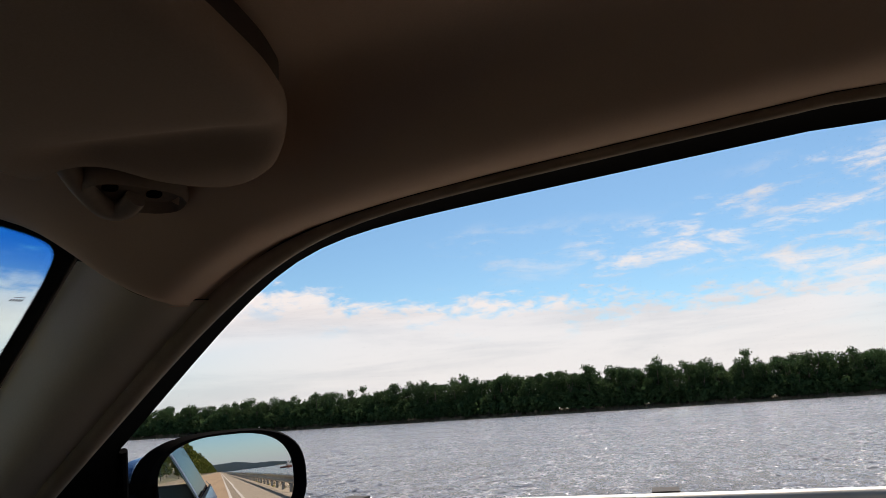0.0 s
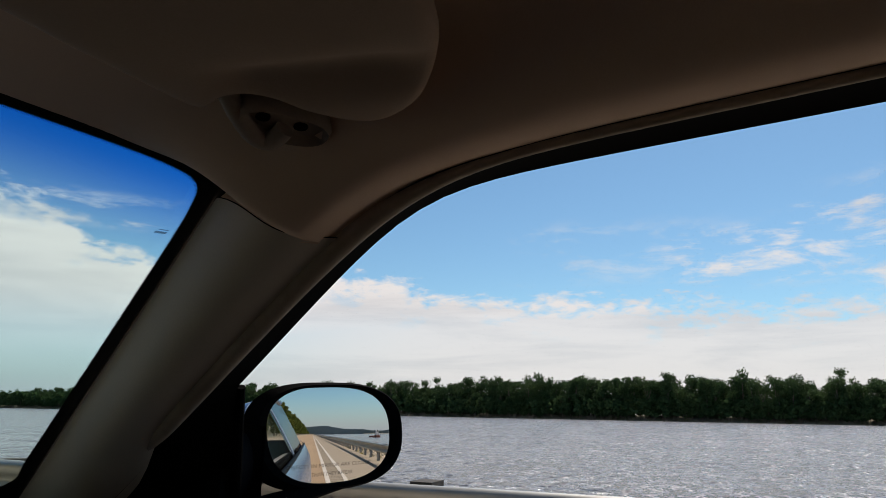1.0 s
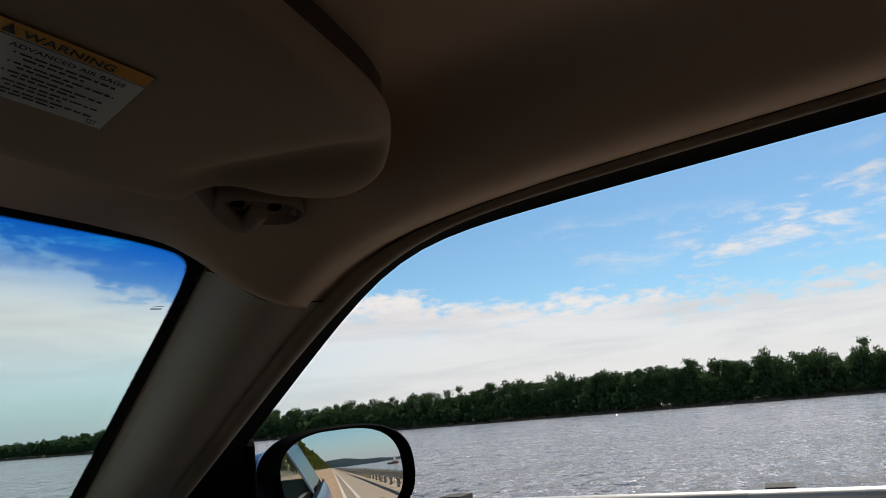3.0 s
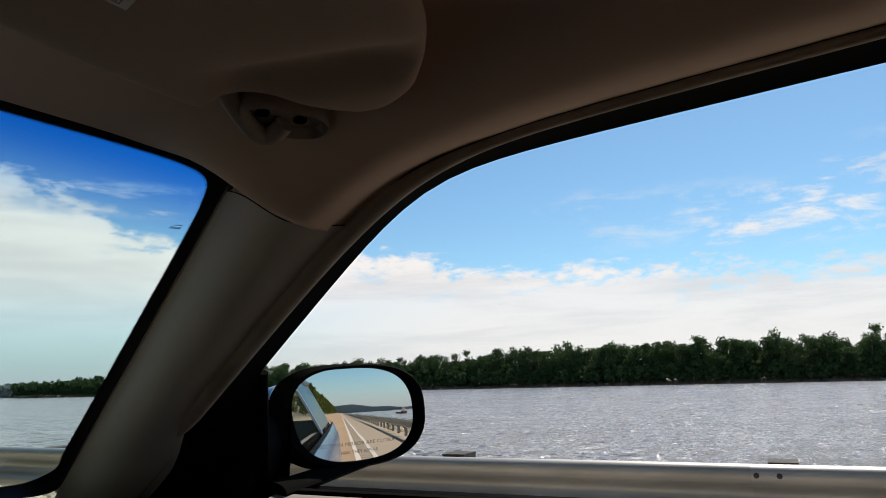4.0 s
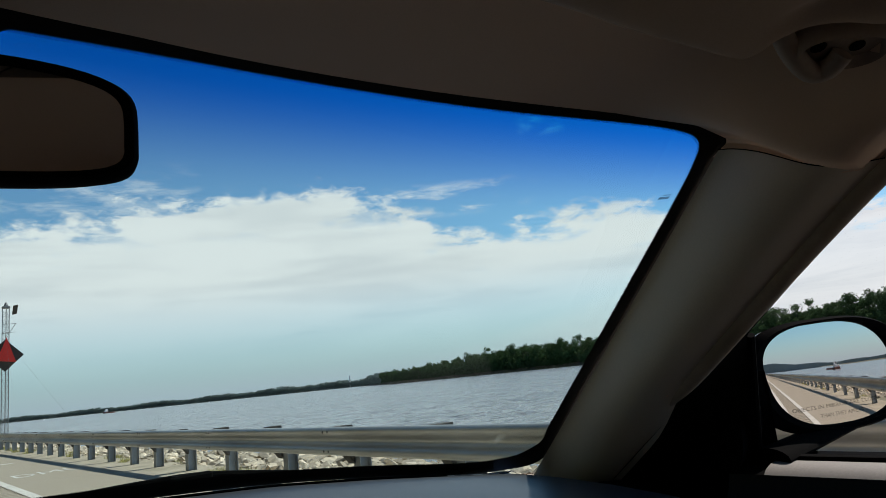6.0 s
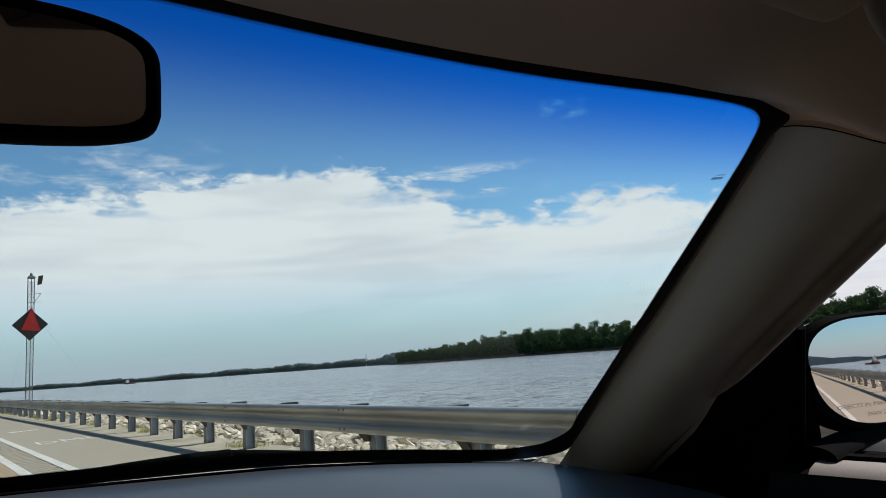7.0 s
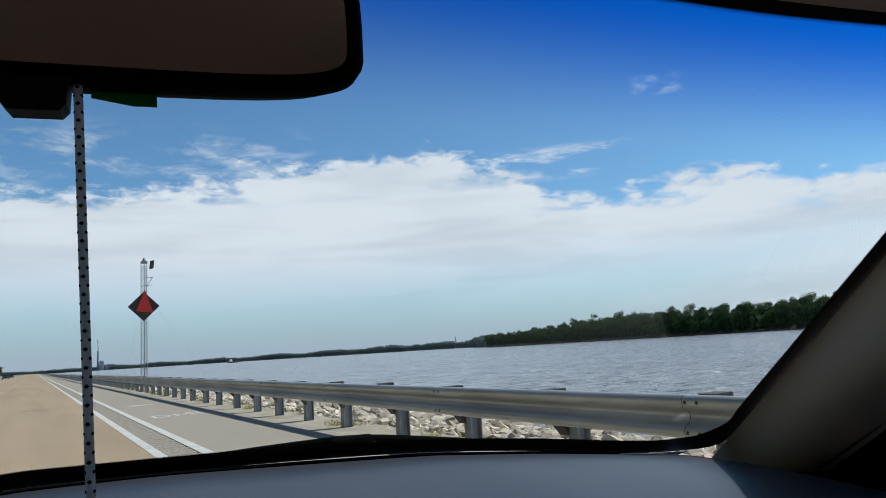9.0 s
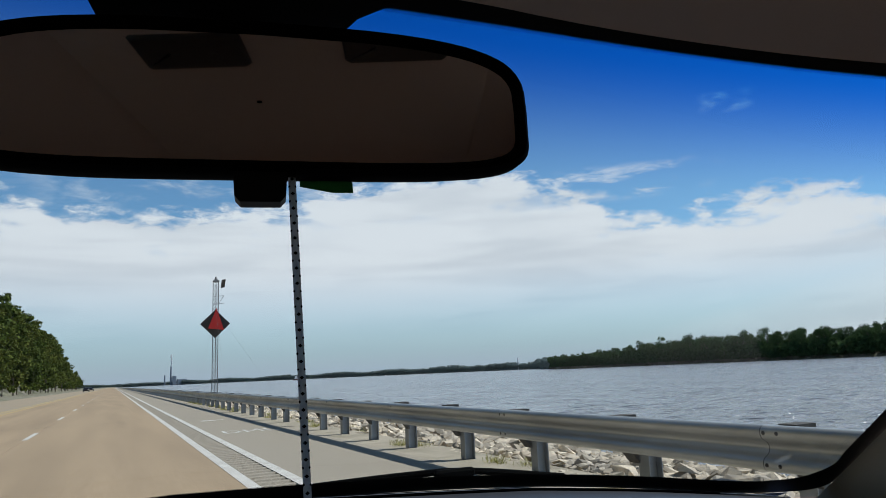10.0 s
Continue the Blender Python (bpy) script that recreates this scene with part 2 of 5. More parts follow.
def soften_film(m, amount):
    """A pale dried film, thickest in the middle and patchy."""
    n, l = m.node_tree.nodes, m.node_tree.links
    tc, dist, fall, grain, mul = n.new("ShaderNodeTexCoord"), n.new("ShaderNodeVectorMath"), n.new("ShaderNodeMapRange"), n.new("ShaderNodeTexNoise"), n.new("ShaderNodeMath")
    dist.operation, mul.operation = "DISTANCE", "MULTIPLY"
    l.new(tc.outputs["Generated"], dist.inputs[0])
    dist.inputs[1].default_value = (0.5, 0.5, 0.5)
    l.new(dist.outputs["Value"], fall.inputs[0])
    for k, v in zip((1, 2, 3, 4), (0.44, 0.0, 0.0, amount)):
        fall.inputs[k].default_value = v
    l.new(tc.outputs["Generated"], grain.inputs["Vector"])
    grain.inputs["Scale"].default_value = 7.0
    l.new(fall.outputs[0], mul.inputs[0])
    l.new(grain.outputs["Fac"], mul.inputs[1])
    pale, mix = n.new("ShaderNodeBsdfTranslucent"), n.new("ShaderNodeMixShader")
    pale.inputs[0].default_value = (0.85, 0.84, 0.80, 1)
    l.new(mul.outputs[0], mix.inputs[0])
    l.new(n["Transparent BSDF"].outputs[0], mix.inputs[1])
    l.new(pale.outputs[0], mix.inputs[2])
    l.new(mix.outputs[0], n["Material Output"].inputs[0])


soften_film(M_FILM, 0.18)
M_SIDE = glass("side_glass", (0.93, 0.95, 0.95), 0.0015)
# for the unseen driver's pane only: cuts the light from the left
M_BLOCKGLASS = glass("light_blocking_glass", (0.03, 0.032, 0.032), 0.02)
M_REARGLASS = glass("tinted_rear_glass", (0.88, 0.89, 0.89), 0.02)
M_PRIVACY = glass("privacy_glass", (0.015, 0.016, 0.017), 0.03)
M_MIRROR = material("mirror_silver", (0.84, 0.81, 0.77), (0.86, 0.83, 0.79), 0.015, metal=1.0, scale=3)
M_MIRROR_IN = material("dimmed_mirror", (0.80, 0.76, 0.72), (0.84, 0.79, 0.75), 0.04, metal=1.0, scale=5)
M_WHITE = material("white_label", (0.62, 0.62, 0.60), (0.68, 0.68, 0.66), 0.6, scale=60)
M_ORANGE = material("orange_label", (0.75, 0.33, 0.02), (0.8, 0.37, 0.03), 0.6, scale=60)
M_INK = material("black_ink", (0.012, 0.012, 0.012), (0.016, 0.016, 0.016), 0.7, scale=60)
M_ETCH = glass("etched_print", (0.66, 0.66, 0.66), 0.0)
M_SMOKE = material("smoked_lens_and_gap_shade", (0.06, 0.046, 0.037), (0.075, 0.058, 0.047), 0.6, scale=90, spec=0.3)
M_CORD = material("pale_braid", (0.60, 0.60, 0.59), (0.74, 0.74, 0.73), 0.7, scale=500, through_light=0.8)
M_GREEN = material("green_card", (0.02, 0.30, 0.05), (0.03, 0.36, 0.06), 0.5, scale=90)

M_ROAD = material("tan_concrete", (0.36, 0.275, 0.185), (0.43, 0.34, 0.24), 0.9, scale=26, bump=0.25, bump_scale=90, spec=0.25, big_scale=0.7, big_color=(0.33, 0.292, 0.245))
M_LANE = material("worn_lane_concrete", (0.38, 0.275, 0.175), (0.47, 0.35, 0.235), 0.9, scale=30, bump=0.25, bump_scale=80, spec=0.25, big_scale=0.9, big_color=(0.325, 0.24, 0.16), stretch=(1, 0.06, 1))
M_SHOULDER = material("grey_shoulder_asphalt", (0.215, 0.185, 0.145), (0.50, 0.44, 0.36), 0.95, scale=28, bump=0.5, bump_scale=70, spec=0.2, big_scale=0.9, big_color=(0.37, 0.325, 0.265))
M_PAINT = material("white_road_paint", (0.60, 0.575, 0.53), (0.72, 0.69, 0.64), 0.75, scale=18, bump=0.15, bump_scale=120, big_scale=5, big_color=(0.50, 0.47, 0.43))
M_FADED = material("faded_road_paint", (0.62, 0.605, 0.58), (0.78, 0.76, 0.73), 0.85, scale=14, big_scale=3, big_color=(0.42, 0.40, 0.37))
M_YELLOW = material("yellow_road_paint", (0.62, 0.42, 0.10), (0.68, 0.48, 0.13), 0.75, scale=18, big_scale=4, big_color=(0.5, 0.36, 0.13))
M_TAR = material("tar_crack", (0.03, 0.028, 0.026), (0.05, 0.045, 0.04), 0.7, scale=9)
M_GRAVEL = material("tan_gravel", (0.34, 0.29, 0.22), (0.52, 0.46, 0.37), 0.95, scale=24, bump=0.8, bump_scale=40, spec=0.15, big_scale=1.3, big_color=(0.30, 0.265, 0.20))
M_GROUND = material("bank_soil", (0.24, 0.21, 0.16), (0.33, 0.30, 0.245), 0.95, scale=3.0, bump=0.5, bump_scale=14, spec=0.15, big_scale=0.11, big_color=(0.10, 0.12, 0.05))
M_ROCK = material("limestone_riprap", (0.50, 0.405, 0.295), (0.78, 0.67, 0.52), 0.9, scale=7, bump=0.6, bump_scale=22, spec=0.2, per_object=0.36, big_scale=2.2, big_color=(0.36, 0.325, 0.28))
M_ROCKS = material("limestone_rubble", (0.50, 0.405, 0.295), (0.78, 0.67, 0.52), 0.9, scale=7, bump=0.6, bump_scale=22, spec=0.2, island=0.42, big_scale=0.6, big_color=(0.36, 0.32, 0.27))
M_STEEL = material("galvanized_steel", (0.45, 0.45, 0.425), (0.56, 0.56, 0.535), 0.40, metal=0.5, scale=9, bump=0.12, bump_scale=60, big_scale=3.0, big_color=(0.36, 0.355, 0.335), stretch=(1, 0.25, 1))
M_POST = material("weathered_steel_post", (0.30, 0.32, 0.345), (0.40, 0.42, 0.44), 0.6, metal=0.5, scale=14, big_scale=3.5, big_color=(0.26, 0.27, 0.28), per_object=0.12)
M_WOOD = material("weathered_spacer", (0.05, 0.046, 0.042), (0.085, 0.078, 0.07), 0.85, scale=30, bump=0.4, bump_scale=60, per_object=0.25)
M_BOLT = material("dark_bolt", (0.06, 0.058, 0.055), (0.1, 0.095, 0.09), 0.5, metal=0.8, scale=50)
M_LEAF = material("far_foliage", (0.031, 0.067, 0.026), (0.072, 0.132, 0.05), 0.8, scale=0.25, spec=0.1, island=0.24, big_scale=0.05, big_color=(0.074, 0.118, 0.044), through_light=0.33)
M_LEAF2 = material("bluff_foliage", (0.045, 0.075, 0.014), (0.10, 0.13, 0.025), 0.8, scale=0.3, spec=0.15, island=0.4, big_scale=0.06, big_color=(0.14, 0.15, 0.03), through_light=0.3)
# the haze of distance is put into this base colour
M_HAZE = material("haze_tinted_foliage", (0.185, 0.235, 0.22), (0.23, 0.285, 0.265), 0.9, scale=0.05, spec=0.05, island=0.15, through_light=0.5)
# blue-grey base colour that holds the haze over the hills
M_HILL = material("haze_tinted_hill", (0.15, 0.20, 0.22), (0.18, 0.23, 0.245), 0.9, scale=0.02, spec=0.05)
M_BARK = material("bark", (0.10, 0.08, 0.06), (0.16, 0.135, 0.105), 0.9, scale=2)
M_CLIFF = material("limestone_cliff", (0.40, 0.36, 0.29), (0.52, 0.47, 0.39), 0.9, scale=0.5, bump=0.8, bump_scale=0.8, big_scale=0.12, big_color=(0.3, 0.26, 0.2), stretch=(1, 1, 2.5))
M_GRASS = material("dry_grass", (0.30, 0.29, 0.09), (0.44, 0.40, 0.15), 0.9, scale=5, island=0.35, spec=0.1)
M_BOARD = material("dark_daymark_panel", (0.05, 0.042, 0.036), (0.075, 0.065, 0.055), 0.6, scale=6, big_scale=2, big_color=(0.06, 0.05, 0.043))
M_RED = material("red_daymark_panel", (0.90, 0.035, 0.025), (0.95, 0.05, 0.035), 0.45, scale=5)
M_MAST = material("galvanized_mast", (0.20, 0.20, 0.20), (0.30, 0.30, 0.30), 0.5, metal=0.6, scale=8)
M_CONC = material("concrete_block", (0.34, 0.31, 0.26), (0.44, 0.41, 0.35), 0.9, scale=12, bump=0.3, bump_scale=40, big_scale=2.5, big_color=(0.28, 0.25, 0.21))
# bluish grey: the plant's haze is mixed into its base colour
M_PLANT = material("haze_tinted_plant", (0.22, 0.25, 0.29), (0.26, 0.29, 0.33), 0.9, scale=0.02)
M_STEAM = material("white_steam", (0.85, 0.85, 0.86), (0.9, 0.9, 0.9), 1.0, scale=0.05)
M_BARGE = material("rust_red_barge", (0.17, 0.06, 0.045), (0.22, 0.085, 0.06), 0.8, scale=0.3)
M_BOAT = material("white_boat", (0.72, 0.73, 0.74), (0.8, 0.8, 0.8), 0.5, scale=1)
M_CARDARK = material("dark_car_paint", (0.015, 0.016, 0.02), (0.02, 0.021, 0.026), 0.2, metal=0.3, scale=90)
M_TYRE = material("tyre_rubber", (0.02, 0.02, 0.02), (0.03, 0.03, 0.03), 0.85, scale=40)


def water_material():
    m = bpy.data.materials.new("muddy_river_water")
    m.use_nodes = True
    n, l = m.node_tree.nodes, m.node_tree.links
    p = n["Principled BSDF"]
    tc = n.new("ShaderNodeTexCoord")

    def wave(scale, stretch, detail, rough=0.6, turn=0.0):
        mp, t = n.new("ShaderNodeMapping"), n.new("ShaderNodeTexNoise")
        mp.inputs["Scale"].default_value, mp.inputs["Rotation"].default_value = stretch, (0, 0, radians(turn))
        l.new(tc.outputs["Object"], mp.inputs[0])
        l.new(mp.outputs[0], t.inputs["Vector"])
        t.inputs["Scale"].default_value, t.inputs["Detail"].default_value, t.inputs["Roughness"].default_value = scale, detail, rough
        return t.outputs["Fac"]

    tone = n.new("ShaderNodeMix")
    tone.data_type = "RGBA"
    l.new(wave(0.06, (1, 0.30, 1), 6, 0.7), tone.inputs["Factor"])
    tone.inputs["A"].default_value, tone.inputs["B"].default_value = (0.205, 0.212, 0.230, 1), (0.43, 0.44, 0.47, 1)
    l.new(tone.outputs["Result"], p.inputs["Base Color"])
    p.inputs["Roughness"].default_value, p.inputs["IOR"].default_value = 0.15, 1.33
    # wave facets: two noise fields tilt the surface both ways
    total = None
    for scale, amount in ((0.05, 0.22), (0.22, 0.5), (0.8, 2.1), (3.0, 1.7)):
        mp, t, sub, mul = n.new("ShaderNodeMapping"), n.new("ShaderNodeTexNoise"), n.new("ShaderNodeVectorMath"), n.new("ShaderNodeVectorMath")
        mp.inputs["Scale"].default_value, mp.inputs["Rotation"].default_value = (0.7, 1.3, 1), (0, 0, radians(9))
        l.new(tc.outputs["Object"], mp.inputs[0])
        l.new(mp.outputs[0], t.inputs["Vector"])
        t.inputs["Scale"].default_value, t.inputs["Detail"].default_value, t.inputs["Roughness"].default_value = scale, 3, 0.6
        sub.operation, mul.operation = "SUBTRACT", "MULTIPLY"
        l.new(t.outputs["Color"], sub.inputs[0])
        sub.inputs[1].default_value = (0.5, 0.5, 0.5)
        l.new(sub.outputs[0], mul.inputs[0])
        mul.inputs[1].default_value = (amount * 2, amount * 2, 0)
        if total is None:
            total = mul.outputs[0]
        else:
            add = n.new("ShaderNodeVectorMath")
            l.new(total, add.inputs[0])
            l.new(mul.outputs[0], add.inputs[1])
            total = add.outputs[0]
    # scattered steep wavelets, leaning to the near bank, catch the sun
    chop, both, lean = n.new("ShaderNodeMapRange"), n.new("ShaderNodeMath"), n.new("ShaderNodeMix")
    both.operation = "MULTIPLY_ADD"
    l.new(wave(0.05, (1, 1, 1), 3, 0.6, 10), both.inputs[0])
    both.inputs[1].default_value = 0.18
    l.new(wave(3.2, (0.5, 2.6, 1), 1, 0.5, -4), both.inputs[2])
    l.new(both.outputs[0], chop.inputs[0])
    chop.inputs[1].default_value, chop.inputs[2].default_value = 0.776, 0.800
    lean.data_type = "VECTOR"
    l.new(chop.outputs[0], lean.inputs["Factor"])
    l.new(total, lean.inputs["A"])
    half, tip = n.new("ShaderNodeVectorMath"), n.new("ShaderNodeVectorMath")
    half.operation = "MULTIPLY"
    l.new(total, half.inputs[0])
    half.inputs[1].default_value = (0.25, 0.75, 0.0)
    l.new(half.outputs[0], tip.inputs[0])
    tip.inputs[1].default_value = (-0.48, 0.0, 0.0)
    l.new(tip.outputs[0], lean.inputs["B"])
    total = lean.outputs["Result"]
    add, nm = n.new("ShaderNodeVectorMath"), n.new("ShaderNodeVectorMath")
    l.new(total, add.inputs[0])
    add.inputs[1].default_value = (0, 0, 1)
    nm.operation = "NORMALIZE"
    l.new(add.outputs[0], nm.inputs[0])
    l.new(nm.outputs[0], p.inputs["Normal"])
    return m


M_WATER = water_material()

# ---------------------------------------------------------------- builders


def mesh_of(verts, faces, mat, smooth=False, name="mesh"):
    me = bpy.data.meshes.new(name)
    me.from_pydata([tuple(v) for v in verts], [], faces)
    me.materials.append(mat)
    if smooth:
        me.polygons.foreach_set("use_smooth", [True] * len(me.polygons))
    me.update()
    return me


def quads_mesh(co, n, mat):
    """A mesh of n loose quads from an array of 4 n corners."""
    me = bpy.data.meshes.new("quads")
    me.vertices.add(len(co))
    me.vertices.foreach_set("co", np.asarray(co, dtype=np.float32).ravel())
    me.loops.add(4 * n)
    me.loops.foreach_set("vertex_index", np.arange(4 * n, dtype=np.int32))
    me.polygons.add(n)
    me.polygons.foreach_set("loop_start", np.arange(0, 4 * n, 4, dtype=np.int32))
    me.polygons.foreach_set("loop_total", np.full(n, 4, dtype=np.int32))
    me.materials.append(mat)
    me.update(calc_edges=True)
    return me


def thing(name, at, label, category, group="", kind=""):
    e = new(name)
    e.location = at
    e.empty_display_size = 0.05
    return tagged(e, label, category, group, kind)


def under(ob, parent):
    ob.parent = parent
    ob.matrix_parent_inverse = Matrix.Translation(-Vector(parent.location)) if parent.parent is None else Matrix()
    return ob


def part(name, me, parent, label="", kind=""):
    """One mesh as a part of a thing, or of a part."""
    ob = under(new(name, me), parent)
    if label:
        ob["label"] = label
    if kind:
        ob["kind"] = kind
    return ob


class Build:
    """Collects simple solids into one mesh."""

    def __init__(self):
        self.v, self.f = [], []

    def add(self, verts, faces):
        k = len(self.v)
        self.v += [tuple(p) for p in verts]
        self.f += [tuple(i + k for i in f) for f in faces]
        return self

    def loft(self, rows, closed=False, caps=False):
        n, k = len(rows[0]), len(rows)
        faces = []
        for i in range(k - 1):
            for j in range(n if closed else n - 1):
                a, b = i * n + j, i * n + (j + 1) % n
                faces.append((a, b, b + n, a + n))
        if caps:
            faces += [tuple(reversed(range(n))), tuple(range((k - 1) * n, k * n))]
        return self.add([p for r in rows for p in r], faces)

    def tube(self, path, r, n=8, caps=True):
        rows, pts = [], [Vector(p) for p in path]
        for i, p in enumerate(pts):
            d = (pts[min(i + 1, len(pts) - 1)] - pts[max(i - 1, 0)]).normalized()
            side = d.cross(Vector((0, 0, 1)))
            side = side.normalized() if side.length > 1e-3 else Vector((1, 0, 0))
            up = side.cross(d)
            rr = r[i] if isinstance(r, (list, tuple)) else r
            rows.append([p + (side * math.cos(a) + up * math.sin(a)) * rr for a in (2 * math.pi * j / n for j in range(n))])
        return self.loft(rows, True, caps)

    def box(self, lo, hi, c=0.0):
        """A box with its upright and level edges cut by c."""
        (x0, y0, z0), (x1, y1, z1) = lo, hi
        rows = []
        for z, s in ((z0, c), (z0 + c, 0), (z1 - c, 0), (z1, c)) if c else ((z0, 0), (z1, 0)):
            a, b, e, g, k = x0 + s, x1 - s, y0 + s, y1 - s, c
            rows.append([(a + k, e, z), (b - k, e, z), (b, e + k, z), (b, g - k, z), (b - k, g, z), (a + k, g, z), (a, g - k, z), (a, e + k, z)] if c else [(a, e, z), (b, e, z), (b, g, z), (a, g, z)])
        return self.loft(rows, True, True)

    def mesh(self, mat, smooth=False):
        me = mesh_of(self.v, self.f, mat, smooth)
        if smooth:
            me.set_sharp_from_angle(angle=radians(38))
        return me


def spline(points, per=6):
    """A smooth curve through the points."""
    p = [Vector(q) for q in points]
    p = [p[0] * 2 - p[1]] + p + [p[-1] * 2 - p[-2]]
    out = []
    for i in range(1, len(p) - 2):
        for k in range(per):
            t = k / per
            out.append(0.5 * (2 * p[i] + (p[i + 1] - p[i - 1]) * t + (2 * p[i - 1] - 5 * p[i] + 4 * p[i + 1] - p[i + 2]) * t * t + (3 * p[i] - p[i - 1] - 3 * p[i + 1] + p[i + 2]) * t ** 3))
    return out + [p[-2]]


def smin(a, b, k=0.024):
    m = min(a, b)
    return m - k * math.log(math.exp(-(a - m) / k) + math.exp(-(b - m) / k))


def sstep(lo, hi, v):
    t = min(1.0, max(0.0, (v - lo) / (hi - lo)))
    return t * t * (3 - 2 * t)


def text_mesh(words, size, mat, spacing=1.0, bold=0.0):
    """Flat letters in the xy plane, from the lower left corner."""
    cu = bpy.data.curves.new("letters", "FONT")
    cu.body, cu.size, cu.space_character, cu.resolution_u, cu.offset = words, size, spacing, 3, bold
    ob = bpy.data.objects.new("letters", cu)
    scene.collection.objects.link(ob)
    bpy.context.view_layer.update()
    me = bpy.data.meshes.new_from_object(ob.evaluated_get(bpy.context.evaluated_depsgraph_get()))
    bpy.data.objects.remove(ob)
    me.materials.clear()
    me.materials.append(mat)
    return me


# ---------------------------------------------------------------- the car's cabin


def ws_y(x, z):
    """Depth of the windshield at a place across and up."""
    t = (1.38 - z) / 0.296
    return -0.056 + 0.446 * t + 0.18 * (1 - (x / (0.588 + 0.152 * t)) ** 2) + 0.0045 * max(0.0, 1 - (x / 0.56) ** 2)


def on_ws(x, z, inside=0.0):
    return Vector((x, ws_y(x, z) - inside, z - inside * 0.8))


def ws_side(z):
    return 0.572 + (1.345 - z) * 0.60


INNER = [(0, 1.4165), (0.12, 1.416), (0.24, 1.4111), (0.36, 1.404), (0.46, 1.3977), (0.515, 1.392), (0.541, 1.385), (0.555, 1.371)] + [(ws_side(z), z) for z in (1.345, 1.30, 1.25, 1.20, 1.16, 1.135)] + [(0.710, 1.117), (0.703, 1.104), (0.685, 1.098), (0.63, 1.0985), (0.5, 1.115), (0.37, 1.128), (0.22, 1.1375), (0, 1.145)]
OUTER = [(0, 1.4245), (0.12, 1.4212), (0.24, 1.4152), (0.36, 1.4086), (0.46, 1.4027), (0.525, 1.3965), (0.558, 1.389), (0.575, 1.374)] + [(ws_side(z) + 0.017 + 0.022 * (1.345 - z), z) for z in (1.345, 1.30, 1.25, 1.20, 1.16, 1.135)] + [(0.742, 1.098), (0.738, 1.081), (0.70, 1.078), (0.64, 1.081), (0.5, 1.099), (0.37, 1.112), (0.22, 1.120), (0, 1.129)]


def outline(points):
    half = [Vector((p[0], p[1], 0)) for p in points]
    half = spline(half, 5)
    return [(p.x, p.y) for p in half] + [(-p.x, p.y) for p in reversed(half[1:-1])]


def build_windshield():
    w = tagged(thing("window_1", (0, 0.2, 1.10), "laminated windshield with blue shade band and black border", "windshield"), kind="structure")
    b = Build()
    rows = []
    for i in range(25):
        z = 1.062 + (1.43 - 1.062) * i / 24
        e = ws_side(z) + 0.03
        rows.append([on_ws(e * (2 * j / 32 - 1), z) for j in range(33)])
    pane = part("pane", b.loft(rows).mesh(M_WS, True), w, "clear pane with a blue shade band along its top")
    inner, outer = outline(INNER), outline(OUTER)
    b = Build()
    b.loft([[on_ws(x, z, 0.004) for x, z in inner] + [on_ws(*inner[0], 0.004)], [on_ws(x, z, 0.004) for x, z in outer] + [on_ws(*outer[0], 0.004)]])
    part("border", b.mesh(M_FRIT), w, "black printed border")
    # halftone dots along the border's inner edge
    b = Build()
    pts = [Vector((x, z, 0)) for x, z in inner]
    for i in range(len(pts)):
        p, q = pts[i], pts[(i + 1) % len(pts)]
        d = (q - p)
        if d.length < 1e-6:
            continue
        nrm = Vector((d.y, -d.x, 0)).normalized()
        if nrm.dot(Vector((0, 1.25, 0)) - p) < 0:
            nrm = -nrm
        steps = max(1, int(d.length / 0.0011))
        for k in range(steps):
            for row, r in ((0, 0.0004), (1, 0.00028)):
                c = p + d * ((k + 0.5 * row) / steps) + nrm * (0.0002 + 0.0006 * row)
                ring = [on_ws(c.x + r * math.cos(a), c.y + r * math.sin(a), 0.004) for a in (0, 1.05, 2.09, 3.14, 4.19, 5.24)]
                b.add(ring, [tuple(range(6))])
    part("halftone_dots", b.mesh(M_FRIT), w, "fine black halftone dots", "stuff")
    # printed patch behind the mirror's foot
    b = Build()
    rows = []
    for i in range(9):
        t = i / 8
        z = 1.418 - 0.046 * t
        h = 0.078 - 0.03 * (1 - (1 - t) ** 2) ** 0.5 - 0.012 * t
        rows.append([on_ws(-0.01 + h * (2 * j / 10 - 1), z, 0.0045) for j in range(11)])
    part("mirror_patch", b.loft(rows).mesh(M_FRIT), w, "black printed patch behind the mirror")
    # small maker's mark low in the border's corner, as plain bars
    b = Build()
    for x0, x1, z0, z1 in [(0.5555, 0.5625, 1.3525, 1.3529)] + [(0.5550 + 0.0017 * i, 0.5550 + 0.0017 * i + 0.0010, 1.3500, 1.3516) for i in range(5)]:
        b.add([on_ws(x0, z0, 0.003), on_ws(x1, z0, 0.003), on_ws(x1, z1, 0.003), on_ws(x0, z1, 0.003)], [(0, 1, 2, 3)])
    part("glass_mark", b.mesh(M_INK), w, "tiny printed glass mark")


def build_smear():
    k = thing("glass_smear", on_ws(0.645, 1.13), "faint pale dried smear on the windshield", "smear")
    rows = []
    for i in range(9):
        z = 1.114 + 0.026 * i / 8
        w = 0.009 * math.sin(math.pi * (0.15 + 0.7 * i / 8)) + 0.0012 * math.sin(3.1 * i)
        rows.append([on_ws(0.650 - 0.0012 * i + w * (2 * j / 6 - 1), z, 0.003) for j in range(7)])
    part("film", Build().loft(rows).mesh(M_FILM), k)


def trim_x(z):
    return 0.587 + 0.55 * (1.339 - z)


